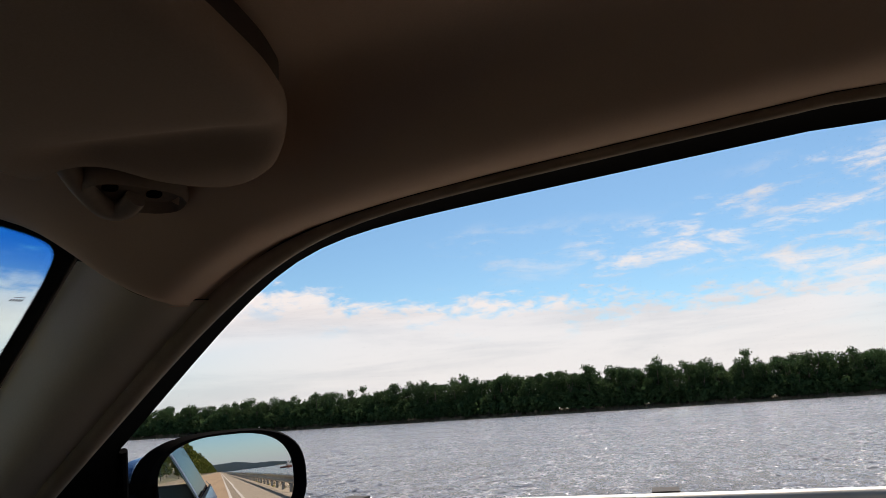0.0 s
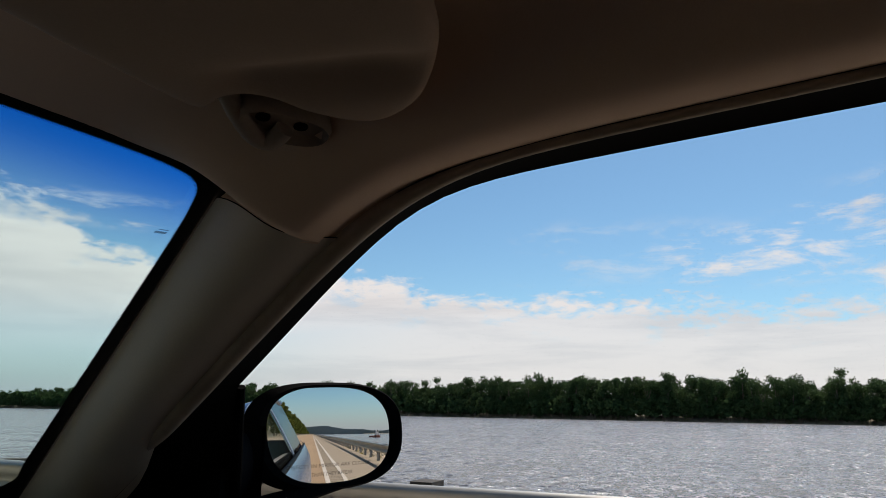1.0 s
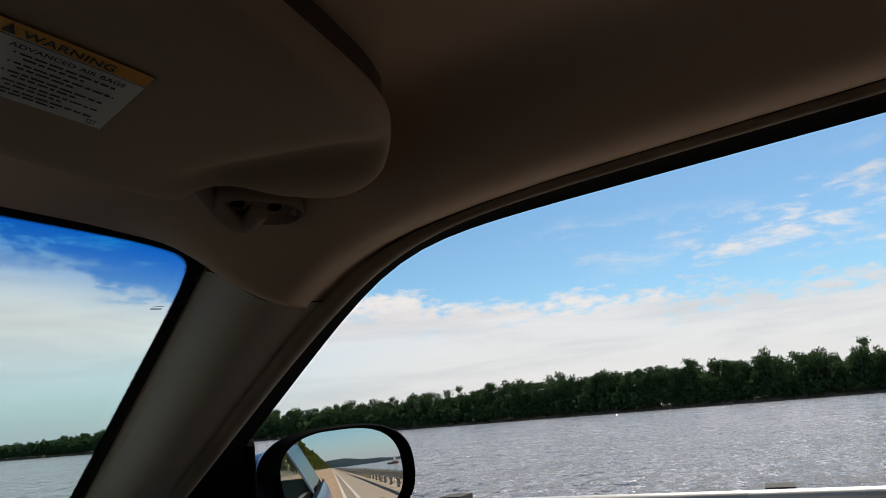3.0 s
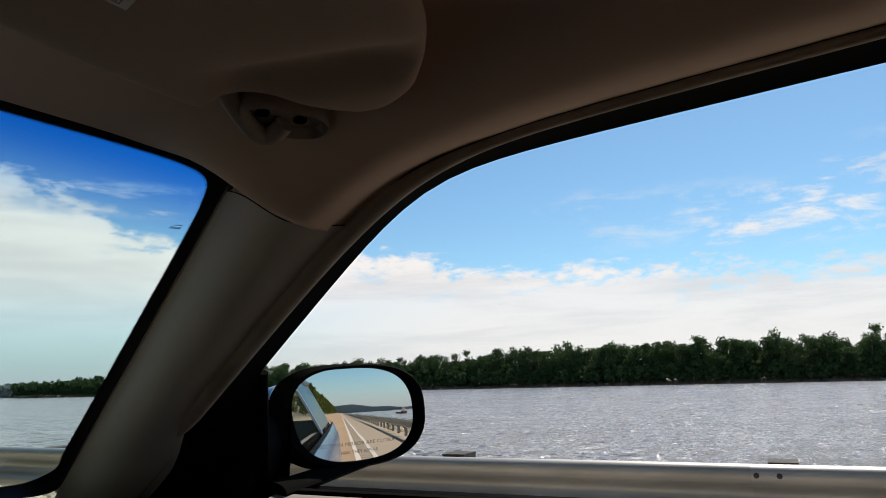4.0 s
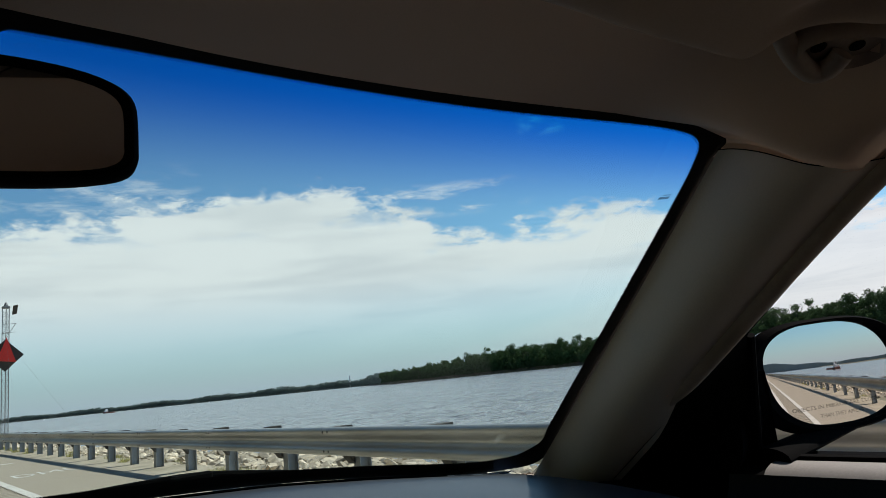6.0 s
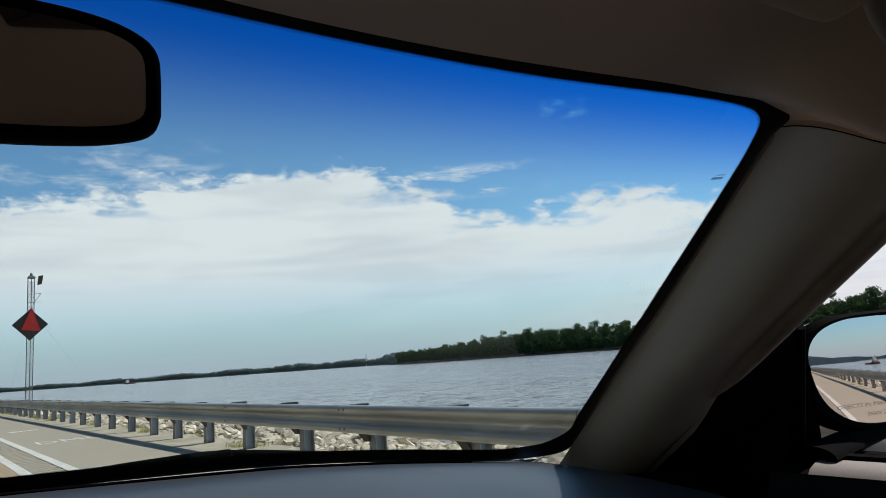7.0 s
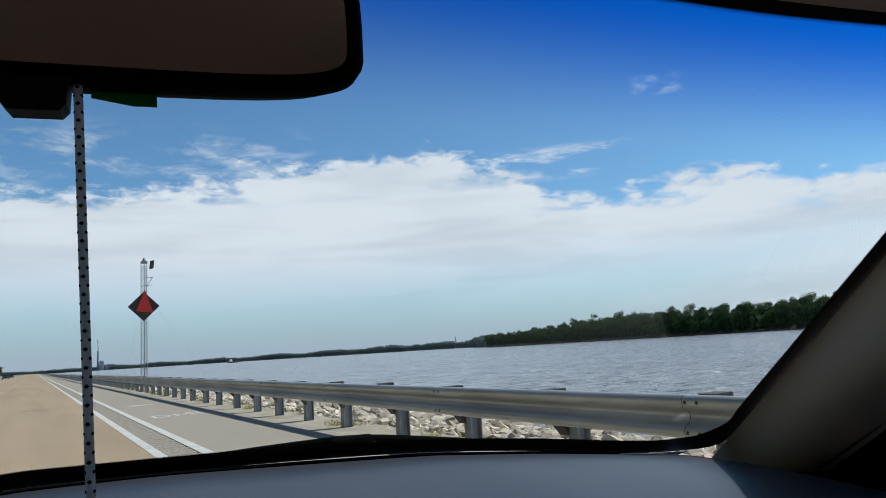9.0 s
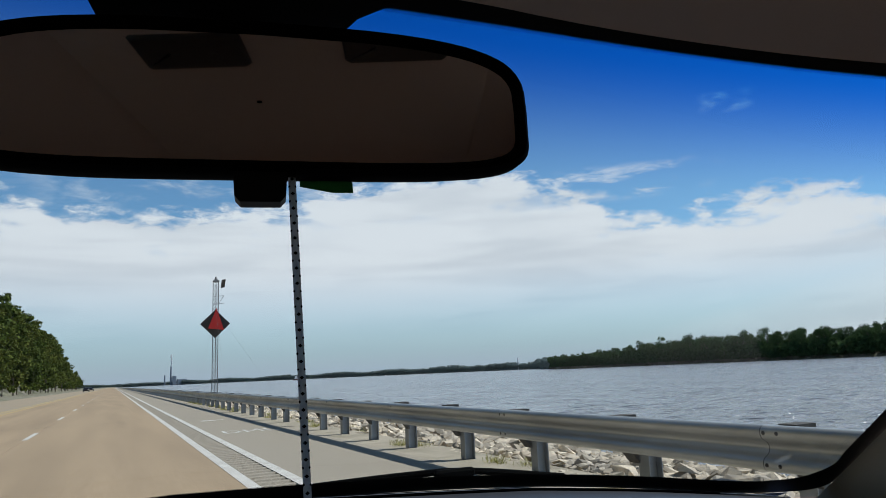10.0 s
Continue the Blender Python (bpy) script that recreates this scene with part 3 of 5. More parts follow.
def lip(y):
    z = smin(1.330 - 0.64 * (y + 0.152), 1.374 - 0.07 * (max(y, -0.6) + 0.2))
    return Vector((trim_x(z), y, z))


def liner_edge(y):
    k = 1 + 1.1 * sstep(-0.32, -0.14, y)
    return lip(y) + Vector((-0.0095, -0.004, 0.0035)) * k


def pane_x(z):
    return 0.645 + 0.62 * (1.339 - z)


def pane_edge(y):
    z = smin(1.2835 - 0.64 * (y + 0.058), 1.3870 - 0.06 * (max(y, -0.6) + 0.3), 0.019)
    return Vector((pane_x(z), y, z))


SAIL_TOP, SAIL_LOW = Vector((pane_x(1.221), 0.037, 1.221)), Vector((pane_x(1.080), 0.098, 1.080))
CABIN_BACK = -2.3


def pillar_edge(s):
    z = 1.380 - (1.380 - 1.066) * s
    return on_ws(ws_side(z) + 0.011 + 0.018 * (1.345 - z), z, 0.006)


SEAM_Y = -0.152


def pillar_row(s, n=25):
    """Across the pillar cover: it swells towards the cabin."""
    out = []
    for j in range(n):
        t = j / (n - 1)
        k = s + 0.045 * (1 - s) * math.sin(math.pi * t ** 1.5)
        y = SEAM_Y + (0.252 - SEAM_Y) * k
        a, b = pillar_edge(k), liner_edge(y).lerp(lip(y) + Vector((0.026, -0.006, -0.002)), sstep(0.06, 0.20, y))
        f = math.sin(math.pi * t ** 1.05) ** 0.9
        out.append(a.lerp(b, t) + Vector((-0.76, -0.62, -0.05)) * (0.044 * f * (1.0 - 0.25 * s)))
    return out


def mirrored(rows):
    return [[Vector((-p[0], p[1], p[2])) for p in r] for r in rows]


def build_pillars():
    rows = [pillar_row(1.14 * i / 18) for i in range(19)]
    for rr, side in ((rows, 1), (mirrored(rows), -1)):
        t = thing("trim", (0.6 * side, 0, 1.1), "beige moulded plastic trim of the windshield pillar", "pillar trim", kind="structure")
        part("pillar_cover", Build().loft(rr).mesh(M_TRIM, True), t)
        part("seam_gap", Build().tube([p + Vector((-0.001 * side, -0.001, 0.0)) for p in rr[0]], 0.0005, 6).mesh(M_BLACK), t, "dark seam under the headliner")


def roof_z(y):
    return 1.424 + 0.014 * sstep(0.05, -0.40, y)


def glass_top(x):
    return float(np.interp(abs(x), [p[0] for p in OUTER[:8]], [p[1] for p in OUTER[:8]])) - 0.0035


def build_headliner():
    rows, n = [], 44

    def across(y, e):
        out = []
        for j in range(n + 1):
            u = (j / n) ** 2
            d = u * e.x
            sag = 0.005 * math.sin(math.pi * min(1.0, d / 0.065))
            out.append(Vector((e.x * (1 - u), y, e.z - sag + (roof_z(y) - e.z) * sstep(0.038, 0.125, d) * (0.86 + 0.14 * u))))
        return out

    for y in (CABIN_BACK, -1.9, -1.5, -1.2, -0.95, -0.8, -0.7, -0.6, -0.53, -0.47, -0.42, -0.38, -0.34, -0.31, -0.28, -0.255, -0.23, -0.21, -0.19, SEAM_Y):
        rows.append(across(y, liner_edge(y)))
    seam = list(reversed(pillar_row(0.0, 11)))
    first, last = rows[-1], []
    for j in range(n + 1):
        x = seam[-1].x * (1 - (j / n) ** 2)
        z = glass_top(x) if j else seam[-1].z
        last.append(Vector((x, ws_y(x, z) - 0.006, z)))
    for k in range(1, len(seam)):
        v = k / (len(seam) - 1)
        e, row = seam[k] + Vector((0.004, 0.004, -0.004)), []
        for j in range(n + 1):
            u = (j / n) ** 2
            p = first[j].lerp(last[j], v)
            row.append(p + (e - first[0].lerp(last[0], v)) * (1 - u) ** 8)
        rows.append(row)
    rows.append([p + Vector((0, 0.014, 0.004)) for p in rows[-1]])
    c = thing("ceiling", (0, -1.0, 1.45), "beige fabric headliner of a car", "headliner", kind="structure")
    both = [r + [Vector((-p.x, p.y, p.z)) for p in reversed(r[:-1])] for r in rows]
    part("headliner", Build().loft(both).mesh(M_LINER, True), c)
    pin = Build().tube([(0.513, -0.4875, 1.4005), (0.5122, -0.4876, 1.3975)], [0.0016, 0.0014], 10)
    part("trim_pin", pin.mesh(M_BLACK), c, "tiny black trim pin")
    # roof skin above
    top = [[Vector((p.x * 1.06, p.y, p.z + 0.045)) for p in r] for r in both]
    part("roof_skin", Build().loft(top).mesh(M_BLUE, True), c, "blue painted roof skin")


def frame_rows():
    ys = [CABIN_BACK, -2.0, -1.7, -1.4, -1.2, -1.0, -0.85, -0.72, -0.62] + [-0.6 + 0.637 * i / 26 for i in range(27)]
    a = [lip(y - 0.003) + Vector((-0.003, -0.001, 0.001)) * (1 + 1.2 * sstep(-0.32, -0.14, y)) for y in ys]
    g = [pane_edge(y) for y in ys]
    for i in range(1, 9):
        t = i / 8
        y = 0.034 + 0.216 * t
        a.append(lip(y) + Vector((-0.0066 + 0.030 * sstep(0.05, 0.19, y), -0.0022 + 0.004 * sstep(0.05, 0.19, y), 0.0022 - 0.004 * sstep(0.05, 0.19, y))))
        g.append(SAIL_TOP.lerp(SAIL_LOW, t))
    return a, g


def build_door(side):
    right = side > 0
    d = thing("door_1" if right else "door_2", (0.8 * side, -0.4, 0.5), "closed car door with black window seal and black panel", "car door", kind="structure")
    m = (lambda rows: rows) if right else mirrored
    a, g = frame_rows()
    mid = [(p.lerp(q, 0.5) + Vector((0.012, 0, 0.004))) for p, q in zip(a, g)]
    part("window_seal", Build().loft(m([a, mid, g])).mesh(M_BLACK, True), d, "black rubber window seal and mirror corner panel")
    # pale weatherstrip bead between the trim's edge and the black seal, with a dark groove beside it
    run = [CABIN_BACK, -1.6, -1.1, -0.8] + [-0.7 + 0.91 * i / 90 for i in range(91)]
    bead = [lip(y).lerp(liner_edge(y), 0.46) + Vector((0.014 * sstep(0.05, 0.16, y), 0.012 * sstep(0.05, 0.16, y), 0.001)) for y in run]
    wide = [0.47 * (lip(y) - liner_edge(y)).length * (1 - 0.92 * sstep(0.08, 0.17, y)) for y in run]
    part("weatherstrip_bead", Build().tube(m([bead])[0], wide, 12).mesh(M_BEAD, True), d, "beige weatherstrip bead")
    groove = [liner_edge(y) + Vector((0.0008 + 0.012 * sstep(0.05, 0.12, y), 0.0006 + 0.008 * sstep(0.05, 0.12, y), 0.0005)) for y in run if y < 0.12]
    part("bead_groove", Build().tube(m([groove])[0], 0.0011, 6).mesh(M_BLACK, True), d)
    fl = [-2.3, -1.6, -1.1, -0.8] + [-0.7 + 0.82 * i / 60 for i in range(61)]
    part("edge_flange", Build().loft(m([[liner_edge(y) + Vector((-0.014, -0.004, 0.012)) for y in fl], [liner_edge(y) + Vector((-0.001, 0, 0.0025)) for y in fl], [lip(y) + Vector((0.002, 0, 0.006)) for y in fl]])).mesh(M_LINER, True), d)
    # panes; the unseen driver side is near black to keep light out
    for glass_mat, words, keep in ((M_SIDE if right else M_BLOCKGLASS, "clear side window pane" if right else "unseen side window pane, near black to keep light out", lambda y: y > -1.02), (M_PRIVACY, "dark tinted rear door pane", lambda y: y < -0.98)):
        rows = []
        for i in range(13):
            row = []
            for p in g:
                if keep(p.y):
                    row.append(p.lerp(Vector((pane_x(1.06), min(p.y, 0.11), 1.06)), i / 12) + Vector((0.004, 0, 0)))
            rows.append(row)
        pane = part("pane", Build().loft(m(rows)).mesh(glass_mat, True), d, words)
        pane.visible_shadow = False
    # strip at the window's foot, cap and panel below it
    ys = [0.112 - 1.15 * i / 20 for i in range(21)]
    part("belt_strip", Build().loft(m([[Vector((x, y, z)) for y in ys] for x, z in ((0.809, 1.060), (0.809, 1.0865), (0.805, 1.0885), (0.797, 1.087), (0.796, 1.066))])).mesh(M_BLACK, True), d, "black rubber strip at the window's foot")
    ys = [0.108 - 1.15 * i / 20 for i in range(21)]
    cap = [[Vector((x, y, z)) for y in [0.068] + ys[1:]] for x, z in ((0.797, 1.0825), (0.790, 1.0835), (0.776, 1.082), (0.763, 1.078), (0.757, 1.073))]
    part("window_ledge", Build().loft(m(cap)).mesh(M_LEDGE, True), d, "sunlit beige-grey vinyl ledge under the window")
    # filler past the ledge's end, black for the shade beside the mirror
    lead = [[Vector((x, y, z - 0.006)) for y in (0.108, 0.088, 0.066)] for x, z in ((0.797, 1.0825), (0.790, 1.0835), (0.776, 1.082), (0.763, 1.078), (0.757, 1.073))]
    part("ledge_front", Build().loft(m(lead)).mesh(M_BLACK, True), d, "black filler at the ledge's end, shade by the mirror put into its colour")
    fall = [[Vector((x, y, z)) for y in ys] for x, z in ((0.757, 1.073), (0.752, 1.060), (0.742, 1.046), (0.722, 1.035), (0.712, 1.02), (0.708, 1.0))]
    part("ledge_face", Build().loft(m(fall)).mesh(M_PLAST, True), d, "black face below the ledge")
    body = [[Vector((x, y, z)) for y in [0.30] + ys] for x, z in ((0.709, 1.004), (0.707, 0.98), (0.705, 0.9), (0.715, 0.6), (0.72, 0.3))]
    part("door_panel", Build().loft(m(body)).mesh(M_PLAST, True), d, "black inner door panel")
    # corner panel below the mirror foot
    post = [SAIL_TOP.lerp(SAIL_LOW, k) + Vector((0, -0.002, 0)) for k in (0.0, 0.5, 1.0)]
    part("corner_seal", Build().tube(m([post])[0], 0.0045, 8).mesh(M_BLACK, True), d)
    ahead = (0.085, 0.12, 0.16, 0.20, 0.24, 0.29, 0.35)
    corner = [[lip(y) + Vector((0.016, 0.008, -0.008)) for y in ahead], [lip(y) + Vector((0.03, 0, 0.016)) for y in ahead], [Vector((0.835, y, max(1.045, lip(y).z))) for y in ahead], [Vector((0.835, y, 0.9)) for y in ahead]]
    part("corner_panel", Build().loft(m(corner)).mesh(M_BLACK), d)
    behind = [0.04 + 0.15 * i / 14 for i in range(15)]
    part("seal_backing", Build().loft(m([[lip(y) + Vector((0.010, 0.022, 0.004)) for y in behind], [lip(y) + Vector((0.046, 0.022, 0.0)) for y in behind]])).mesh(M_BLACK), d)
    return d


def dash_edge(x):
    return float(np.interp(abs(x), (0, 0.1, 0.22, 0.37, 0.5, 0.64, 0.70, 0.80), (1.1285, 1.126, 1.119, 1.111, 1.098, 1.081, 1.074, 1.066)))


def build_dashboard():
    d = thing("dashboard", (0, 0.3, 0.9), "dark grey grained dashboard top under the windshield", "dashboard")
    rows, xs = [], [-0.69 + 1.38 * j / 48 for j in range(49)]
    for dy, dz in ((0.06, -0.012), (0.0, -0.004), (-0.05, -0.002), (-0.11, -0.003), (-0.18, -0.008), (-0.25, -0.016), (-0.32, -0.03), (-0.36, -0.055), (-0.385, -0.11), (-0.38, -0.5)):
        row = []
        for x in xs:
            z = dash_edge(x)
            row.append(Vector((x, ws_y(min(abs(x), 0.70), z) * (1 - 0.25 * sstep(0.0, -0.3, dy)) + dy + 0.06 * sstep(0.0, -0.3, dy), z + dz)))
        rows.append(row)
    part("top_pad", Build().loft(rows).mesh(M_DASH, True), d)
    for sx in (1, -1):
        part("end_cap", Build().box((min(0.60 * sx, 0.82 * sx), 0.20, 0.7), (max(0.60 * sx, 0.82 * sx), 0.42, 1.058), 0.008).mesh(M_BLACK), d, "black dashboard end")
    seam = [Vector((x, ws_y(min(abs(x), 0.70), dash_edge(x)) - 0.030, dash_edge(x) - 0.0015)) for x in xs[3:-3]]
    part("pad_seam", Build().tube(seam, 0.0016, 6).mesh(M_BLACK), d)


LABEL = (0.216, 0.3205, -0.182, -0.245)


def build_visor():
    v = thing("sun_visor", (0.33, -0.22, 1.40), "beige padded sun visor folded up, with warning label", "sun visor")
    shape = spline([(0.166, -0.125, 0), (0.168, -0.111, 0), (0.178, -0.106, 0), (0.20, -0.107, 0), (0.26, -0.119, 0), (0.324, -0.124, 0), (0.38, -0.130, 0), (0.418, -0.133, 0), (0.4325, -0.137, 0), (0.4325, -0.146, 0), (0.427, -0.160, 0), (0.429, -0.177, 0), (0.441, -0.197, 0), (0.461, -0.212, 0), (0.478, -0.227, 0), (0.485, -0.242, 0), (0.479, -0.262, 0), (0.462, -0.284, 0), (0.437, -0.303, 0), (0.405, -0.316, 0), (0.37, -0.321, 0), (0.30, -0.322, 0), (0.24, -0.320, 0), (0.185, -0.317, 0), (0.168, -0.30, 0), (0.164, -0.2, 0), (0.166, -0.125, 0)], 5)[:-1]
    mid = Vector((0.345, -0.215, 0))

    eye = Vector((0.10, -0.45, 1.24))

    def near(p, k=1.0):
        return eye + (Vector(p) - eye) * k

    def base(x, y):
        fold = Vector((x - 0.418, y + 0.18, 0))
        off = fold.x * 0.985 + fold.y * 0.17
        crease = -0.0095 * math.exp(-((off + 0.010) / 0.018) ** 2) + 0.0045 * sstep(-0.01, 0.03, off)
        return 1.3840 - crease * sstep(-0.345, -0.27, y) * sstep(-0.155, -0.20, y) + 0.0008 * math.sin(x * 30)

    def at(p, s, h):
        q = mid + (p - mid) * s
        return near((q.x, q.y, base(q.x, q.y) + h))

    rows = [[at(p, s, h) for p in shape] for s, h in ((0.02, 0), (0.15, 0), (0.27, 0), (0.37, 0), (0.45, 0), (0.52, 0), (0.58, 0), (0.64, 0), (0.70, 0), (0.75, 0), (0.80, 0), (0.86, 0.0003), (0.91, 0.0009), (0.945, 0.0020), (0.97, 0.0036), (0.988, 0.0058), (1.0, 0.0105), (1.0, 0.0170), (0.990, 0.0220), (0.975, 0.025), (0.5, 0.027), (0.02, 0.027))]
    pad = part("pad", Build().loft(rows, True, True).mesh(M_VISOR, True), v)
    # added dark core: paints the shade between the visor and the headliner
    core = [[at(p, s, h) for p in shape] for s, h in ((0.965, 0.0255), (0.965, 0.040), (0.5, 0.041), (0.02, 0.041))]
    part("back_shell", Build().loft(core, True, True).mesh(M_SMOKE), v, "dark core standing for the shaded gap above the visor")
    # warning label: printed sheet, read from below with its foot to the windshield
    x0, x1, yb, yt = LABEL

    def lab(u, w, lift=0.0014):
        """u along the text, w up the label, both 0 to 1."""
        x, y = x0 + 0.103 * u - 0.022 * w, yb - 0.018 * u - 0.060 * w
        return near((x, y, base(x, y) - lift))

    def sheet(rects, lift):
        b = Build()
        for u0, w0, u1, w1 in rects:
            n = max(2, int((u1 - u0) * 16))
            b.loft([[lab(u0 + (u1 - u0) * i / n, w, lift) for i in range(n + 1)] for w in (w0, w1)])
        return b

    sheet_part = part("label_sheet", sheet([(0, 0, 1, 0.845)], 0.0010).mesh(M_WHITE), v, "white warning label")
    part("label_band", sheet([(0, 0.845, 1, 1.0)], 0.0010).mesh(M_ORANGE), sheet_part, "orange warning band")
    rnd = random.Random(5)
    lines = []
    for i, w in enumerate((0.66, 0.605, 0.53, 0.475, 0.40, 0.345, 0.27, 0.215, 0.145, 0.09)):
        u = 0.52 + 0.02 * (i % 2)
        stop = 0.93 - 0.12 * (i % 2) - 0.04 * rnd.random()
        while u < stop:
            k = rnd.uniform(0.02, 0.055)
            lines.append((u, w, min(u + k, stop), w + 0.026))
            u += k + 0.009
        if i % 2 == 0:
            lines.append((0.497, w + 0.004, 0.507, w + 0.024))
    bars, u = [], 0.03
    while u < 0.45:
        k = rnd.choice((0.004, 0.007, 0.011))
        bars.append((u, 0.05, u + k, 0.19))
        u += k + rnd.choice((0.004, 0.007))
    seats = [(0.10, 0.30, 0.22, 0.36), (0.09, 0.36, 0.12, 0.62), (0.27, 0.26, 0.40, 0.32), (0.26, 0.32, 0.29, 0.60), (0.36, 0.5, 0.43, 0.62)]
    icon = [(0.915, 0.05, 0.955, 0.058), (0.915, 0.105, 0.955, 0.113), (0.915, 0.05, 0.919, 0.113), (0.951, 0.05, 0.955, 0.113), (0.9335, 0.05, 0.9365, 0.113)]
    part("label_print", sheet(lines + bars + seats + icon + [(0.0, 0.838, 1.0, 0.848)], 0.0014).mesh(M_INK), sheet_part, "black print of unreadable lines and bars")
    for words, u, w, size in (("WARNING", 0.49, 0.875, 0.0074), ("ADVANCED AIR BAGS", 0.47, 0.735, 0.0046)):
        me = text_mesh(words, size, M_INK, 1.06, size * 0.022)
        for vert in me.vertices:
            vert.co = lab(u + vert.co.x / (x1 - x0), w + vert.co.y / abs(yt - yb), 0.0014)
        part("label_heading", me, sheet_part, "bold black lettering")
    tri = Build().add([lab(0.42, 0.87), lab(0.47, 0.87), lab(0.445, 0.985)], [(0, 1, 2)])
    part("label_triangle", tri.mesh(M_INK), sheet_part, "black warning triangle")
    # pivot beside the visor's notch
    p = thing("visor_pivot", (0.465, -0.17, 1.395), "beige plastic sun visor pivot with two screw holes", "visor bracket")
    c, ex, ey = Vector((0.4635, -0.1835, 1.3812)), Vector((0.86, -0.50, 0.02)), Vector((0.50, 0.86, -0.28))

    def disc(cx, cy, rx, ry, lift, n=28, power=2.4):
        out = []
        for k in range(n):
            a = 2 * math.pi * k / n
            ca, sa = math.cos(a), math.sin(a)
            out.append(c + ex * (cx + rx * abs(ca) ** (2 / power) * (1 if ca > 0 else -1)) + ey * (cy + ry * abs(sa) ** (2 / power) * (1 if sa > 0 else -1)) + Vector((0, 0, -lift)))
        return out

    plate = part("base_plate", Build().loft([disc(0, 0, 0.033, 0.016, -0.02), disc(0, 0, 0.033, 0.016, 0.0), disc(0, 0, 0.031, 0.014, 0.003), disc(0, 0, 0.027, 0.0110, -0.003), disc(0, 0, 0.002, 0.001, -0.003)], True, True).mesh(M_CLIP, True), p)
    for cx in (-0.016, 0.011):
        part("screw_hole", Build().loft([disc(cx, 0.0, 0.0048, 0.0038, -0.0018, 16), disc(cx, 0.0, 0.0048, 0.0038, -0.0028, 16), disc(cx, 0.0, 0.0004, 0.0004, -0.0028, 16)], True, True).mesh(M_BLACK), plate, "dark screw hole")
    arm = [Vector((0.408, -0.171, 1.404)), Vector((0.423, -0.1665, 1.3925)), Vector((0.438, -0.1640, 1.3835)), Vector((0.454, -0.1640, 1.3755)), Vector((0.4635, -0.1670, 1.3735)), Vector((0.4650, -0.1750, 1.3745)), Vector((0.4630, -0.1835, 1.3790))]
    part("arm", Build().tube(spline(arm, 5), 0.0066, 16).mesh(M_CLIP, True), p, "bent beige pivot arm")


def build_rear_view_mirror():
    m = thing("rear_view_mirror", (0.0, 0.09, 1.36), "black-framed interior rear view mirror on the windshield", "mirror")
    yaw, pitch, roll = 0.1963, 0.03, 0.0085
    nrm = Vector((-math.sin(yaw) * math.cos(pitch), -math.cos(yaw) * math.cos(pitch), math.sin(pitch)))
    r0 = Vector((math.cos(yaw), -math.sin(yaw), 0))
    u0 = r0.cross(-nrm)
    r, u = r0 * math.cos(roll) + u0 * math.sin(roll), u0 * math.cos(roll) - r0 * math.sin(roll)
    c = Vector((0.0022, 0.0549, 1.3524))

    def ring(w, h, back, n=56):
        out = []
        for k in range(n):
            a = 2 * math.pi * k / n
            ca, sa = math.cos(a), math.sin(a)
            x = w * abs(ca) ** 0.42 * (1 if ca > 0 else -1)
            y = h * abs(sa) ** (0.50 if sa > 0 else 0.30) * (1 if sa > 0 else -0.97)
            if y > 0:
                y *= 1 + 0.16 * (1 - (x / w) ** 2)
            out.append(c + r * x + u * y - nrm * back)
        return out

    part("housing", Build().loft([ring(0.1100, 0.0258, 0.0), ring(0.1115, 0.0271, -0.003), ring(0.1145, 0.0300, -0.003), ring(0.1170, 0.0313, 0.001), ring(0.1165, 0.0310, 0.010), ring(0.110, 0.0275, 0.022), ring(0.07, 0.018, 0.032), ring(0.01, 0.004, 0.036)], True, True).mesh(M_BLACK, True), m)
    glassy = Build().loft([ring(0.1102, 0.0260, -0.0004), ring(0.06, 0.014, -0.0004), ring(0.001, 0.0005, -0.0004)], True)
    part("mirror_glass", glassy.mesh(M_MIRROR_IN), m, "dark dimmed mirror glass")

    def tab(x, y, back):
        return c + r * x + u * y - nrm * back

    rows = [[tab(-0.0105, -0.030, d), tab(0.0105, -0.030, d), tab(0.0100, -0.040, d), tab(0.0078, -0.0425, d), tab(-0.0078, -0.0425, d), tab(-0.0100, -0.040, d)] for d in (-0.001, 0.008)]
    part("dimming_tab", Build().loft(rows, True, True).mesh(M_PLAST), m)
    foot = on_ws(0.0, 1.392, 0.006)
    part("stem", Build().tube([c - nrm * 0.03, c - nrm * 0.045 + Vector((0, 0, 0.02)), foot + Vector((0, -0.004, -0.004)), foot], [0.010, 0.012, 0.016, 0.018], 14).mesh(M_PLAST, True), m, "black ball-jointed stem")
    b = Build()
    b.loft([[Vector((x, ws_y(x, z) - d, z + d * 0.1)) for x, z in ((-0.058, 1.416), (0.044, 1.416), (0.036, 1.407), (0.028, 1.396), (-0.036, 1.396), (-0.052, 1.404))] for d in (0.008, 0.003)], True, True)
    part("foot_cover", b.mesh(M_BLACK), m, "black cover over the mirror foot")
    # braided cord hung over the stem
    k = thing("hanging_cord", tab(0.0135, -0.04, 0.004), "pale braided cord with black flecks, hung from the mirror", "cord")
    p0 = tab(0.0125, -0.028, 0.006)
    hang = Vector((0.036, -0.019, -1.0))
    path = [p0 + hang * (0.0062 * i) for i in range(46)]
    part("braid", Build().tube(path, 0.00155, 10).mesh(M_CORD, True), k)
    b = Build()
    for i in range(92):
        q = p0 + hang * (0.0031 * i)
        for a in ((0.3, 2.4, 4.5) if i % 2 else (1.35, 3.45, 5.55)):
            d = Vector((math.cos(a), math.sin(a), 0))
            s = Vector((-d.y, d.x, 0))
            w = q + d * 0.00148
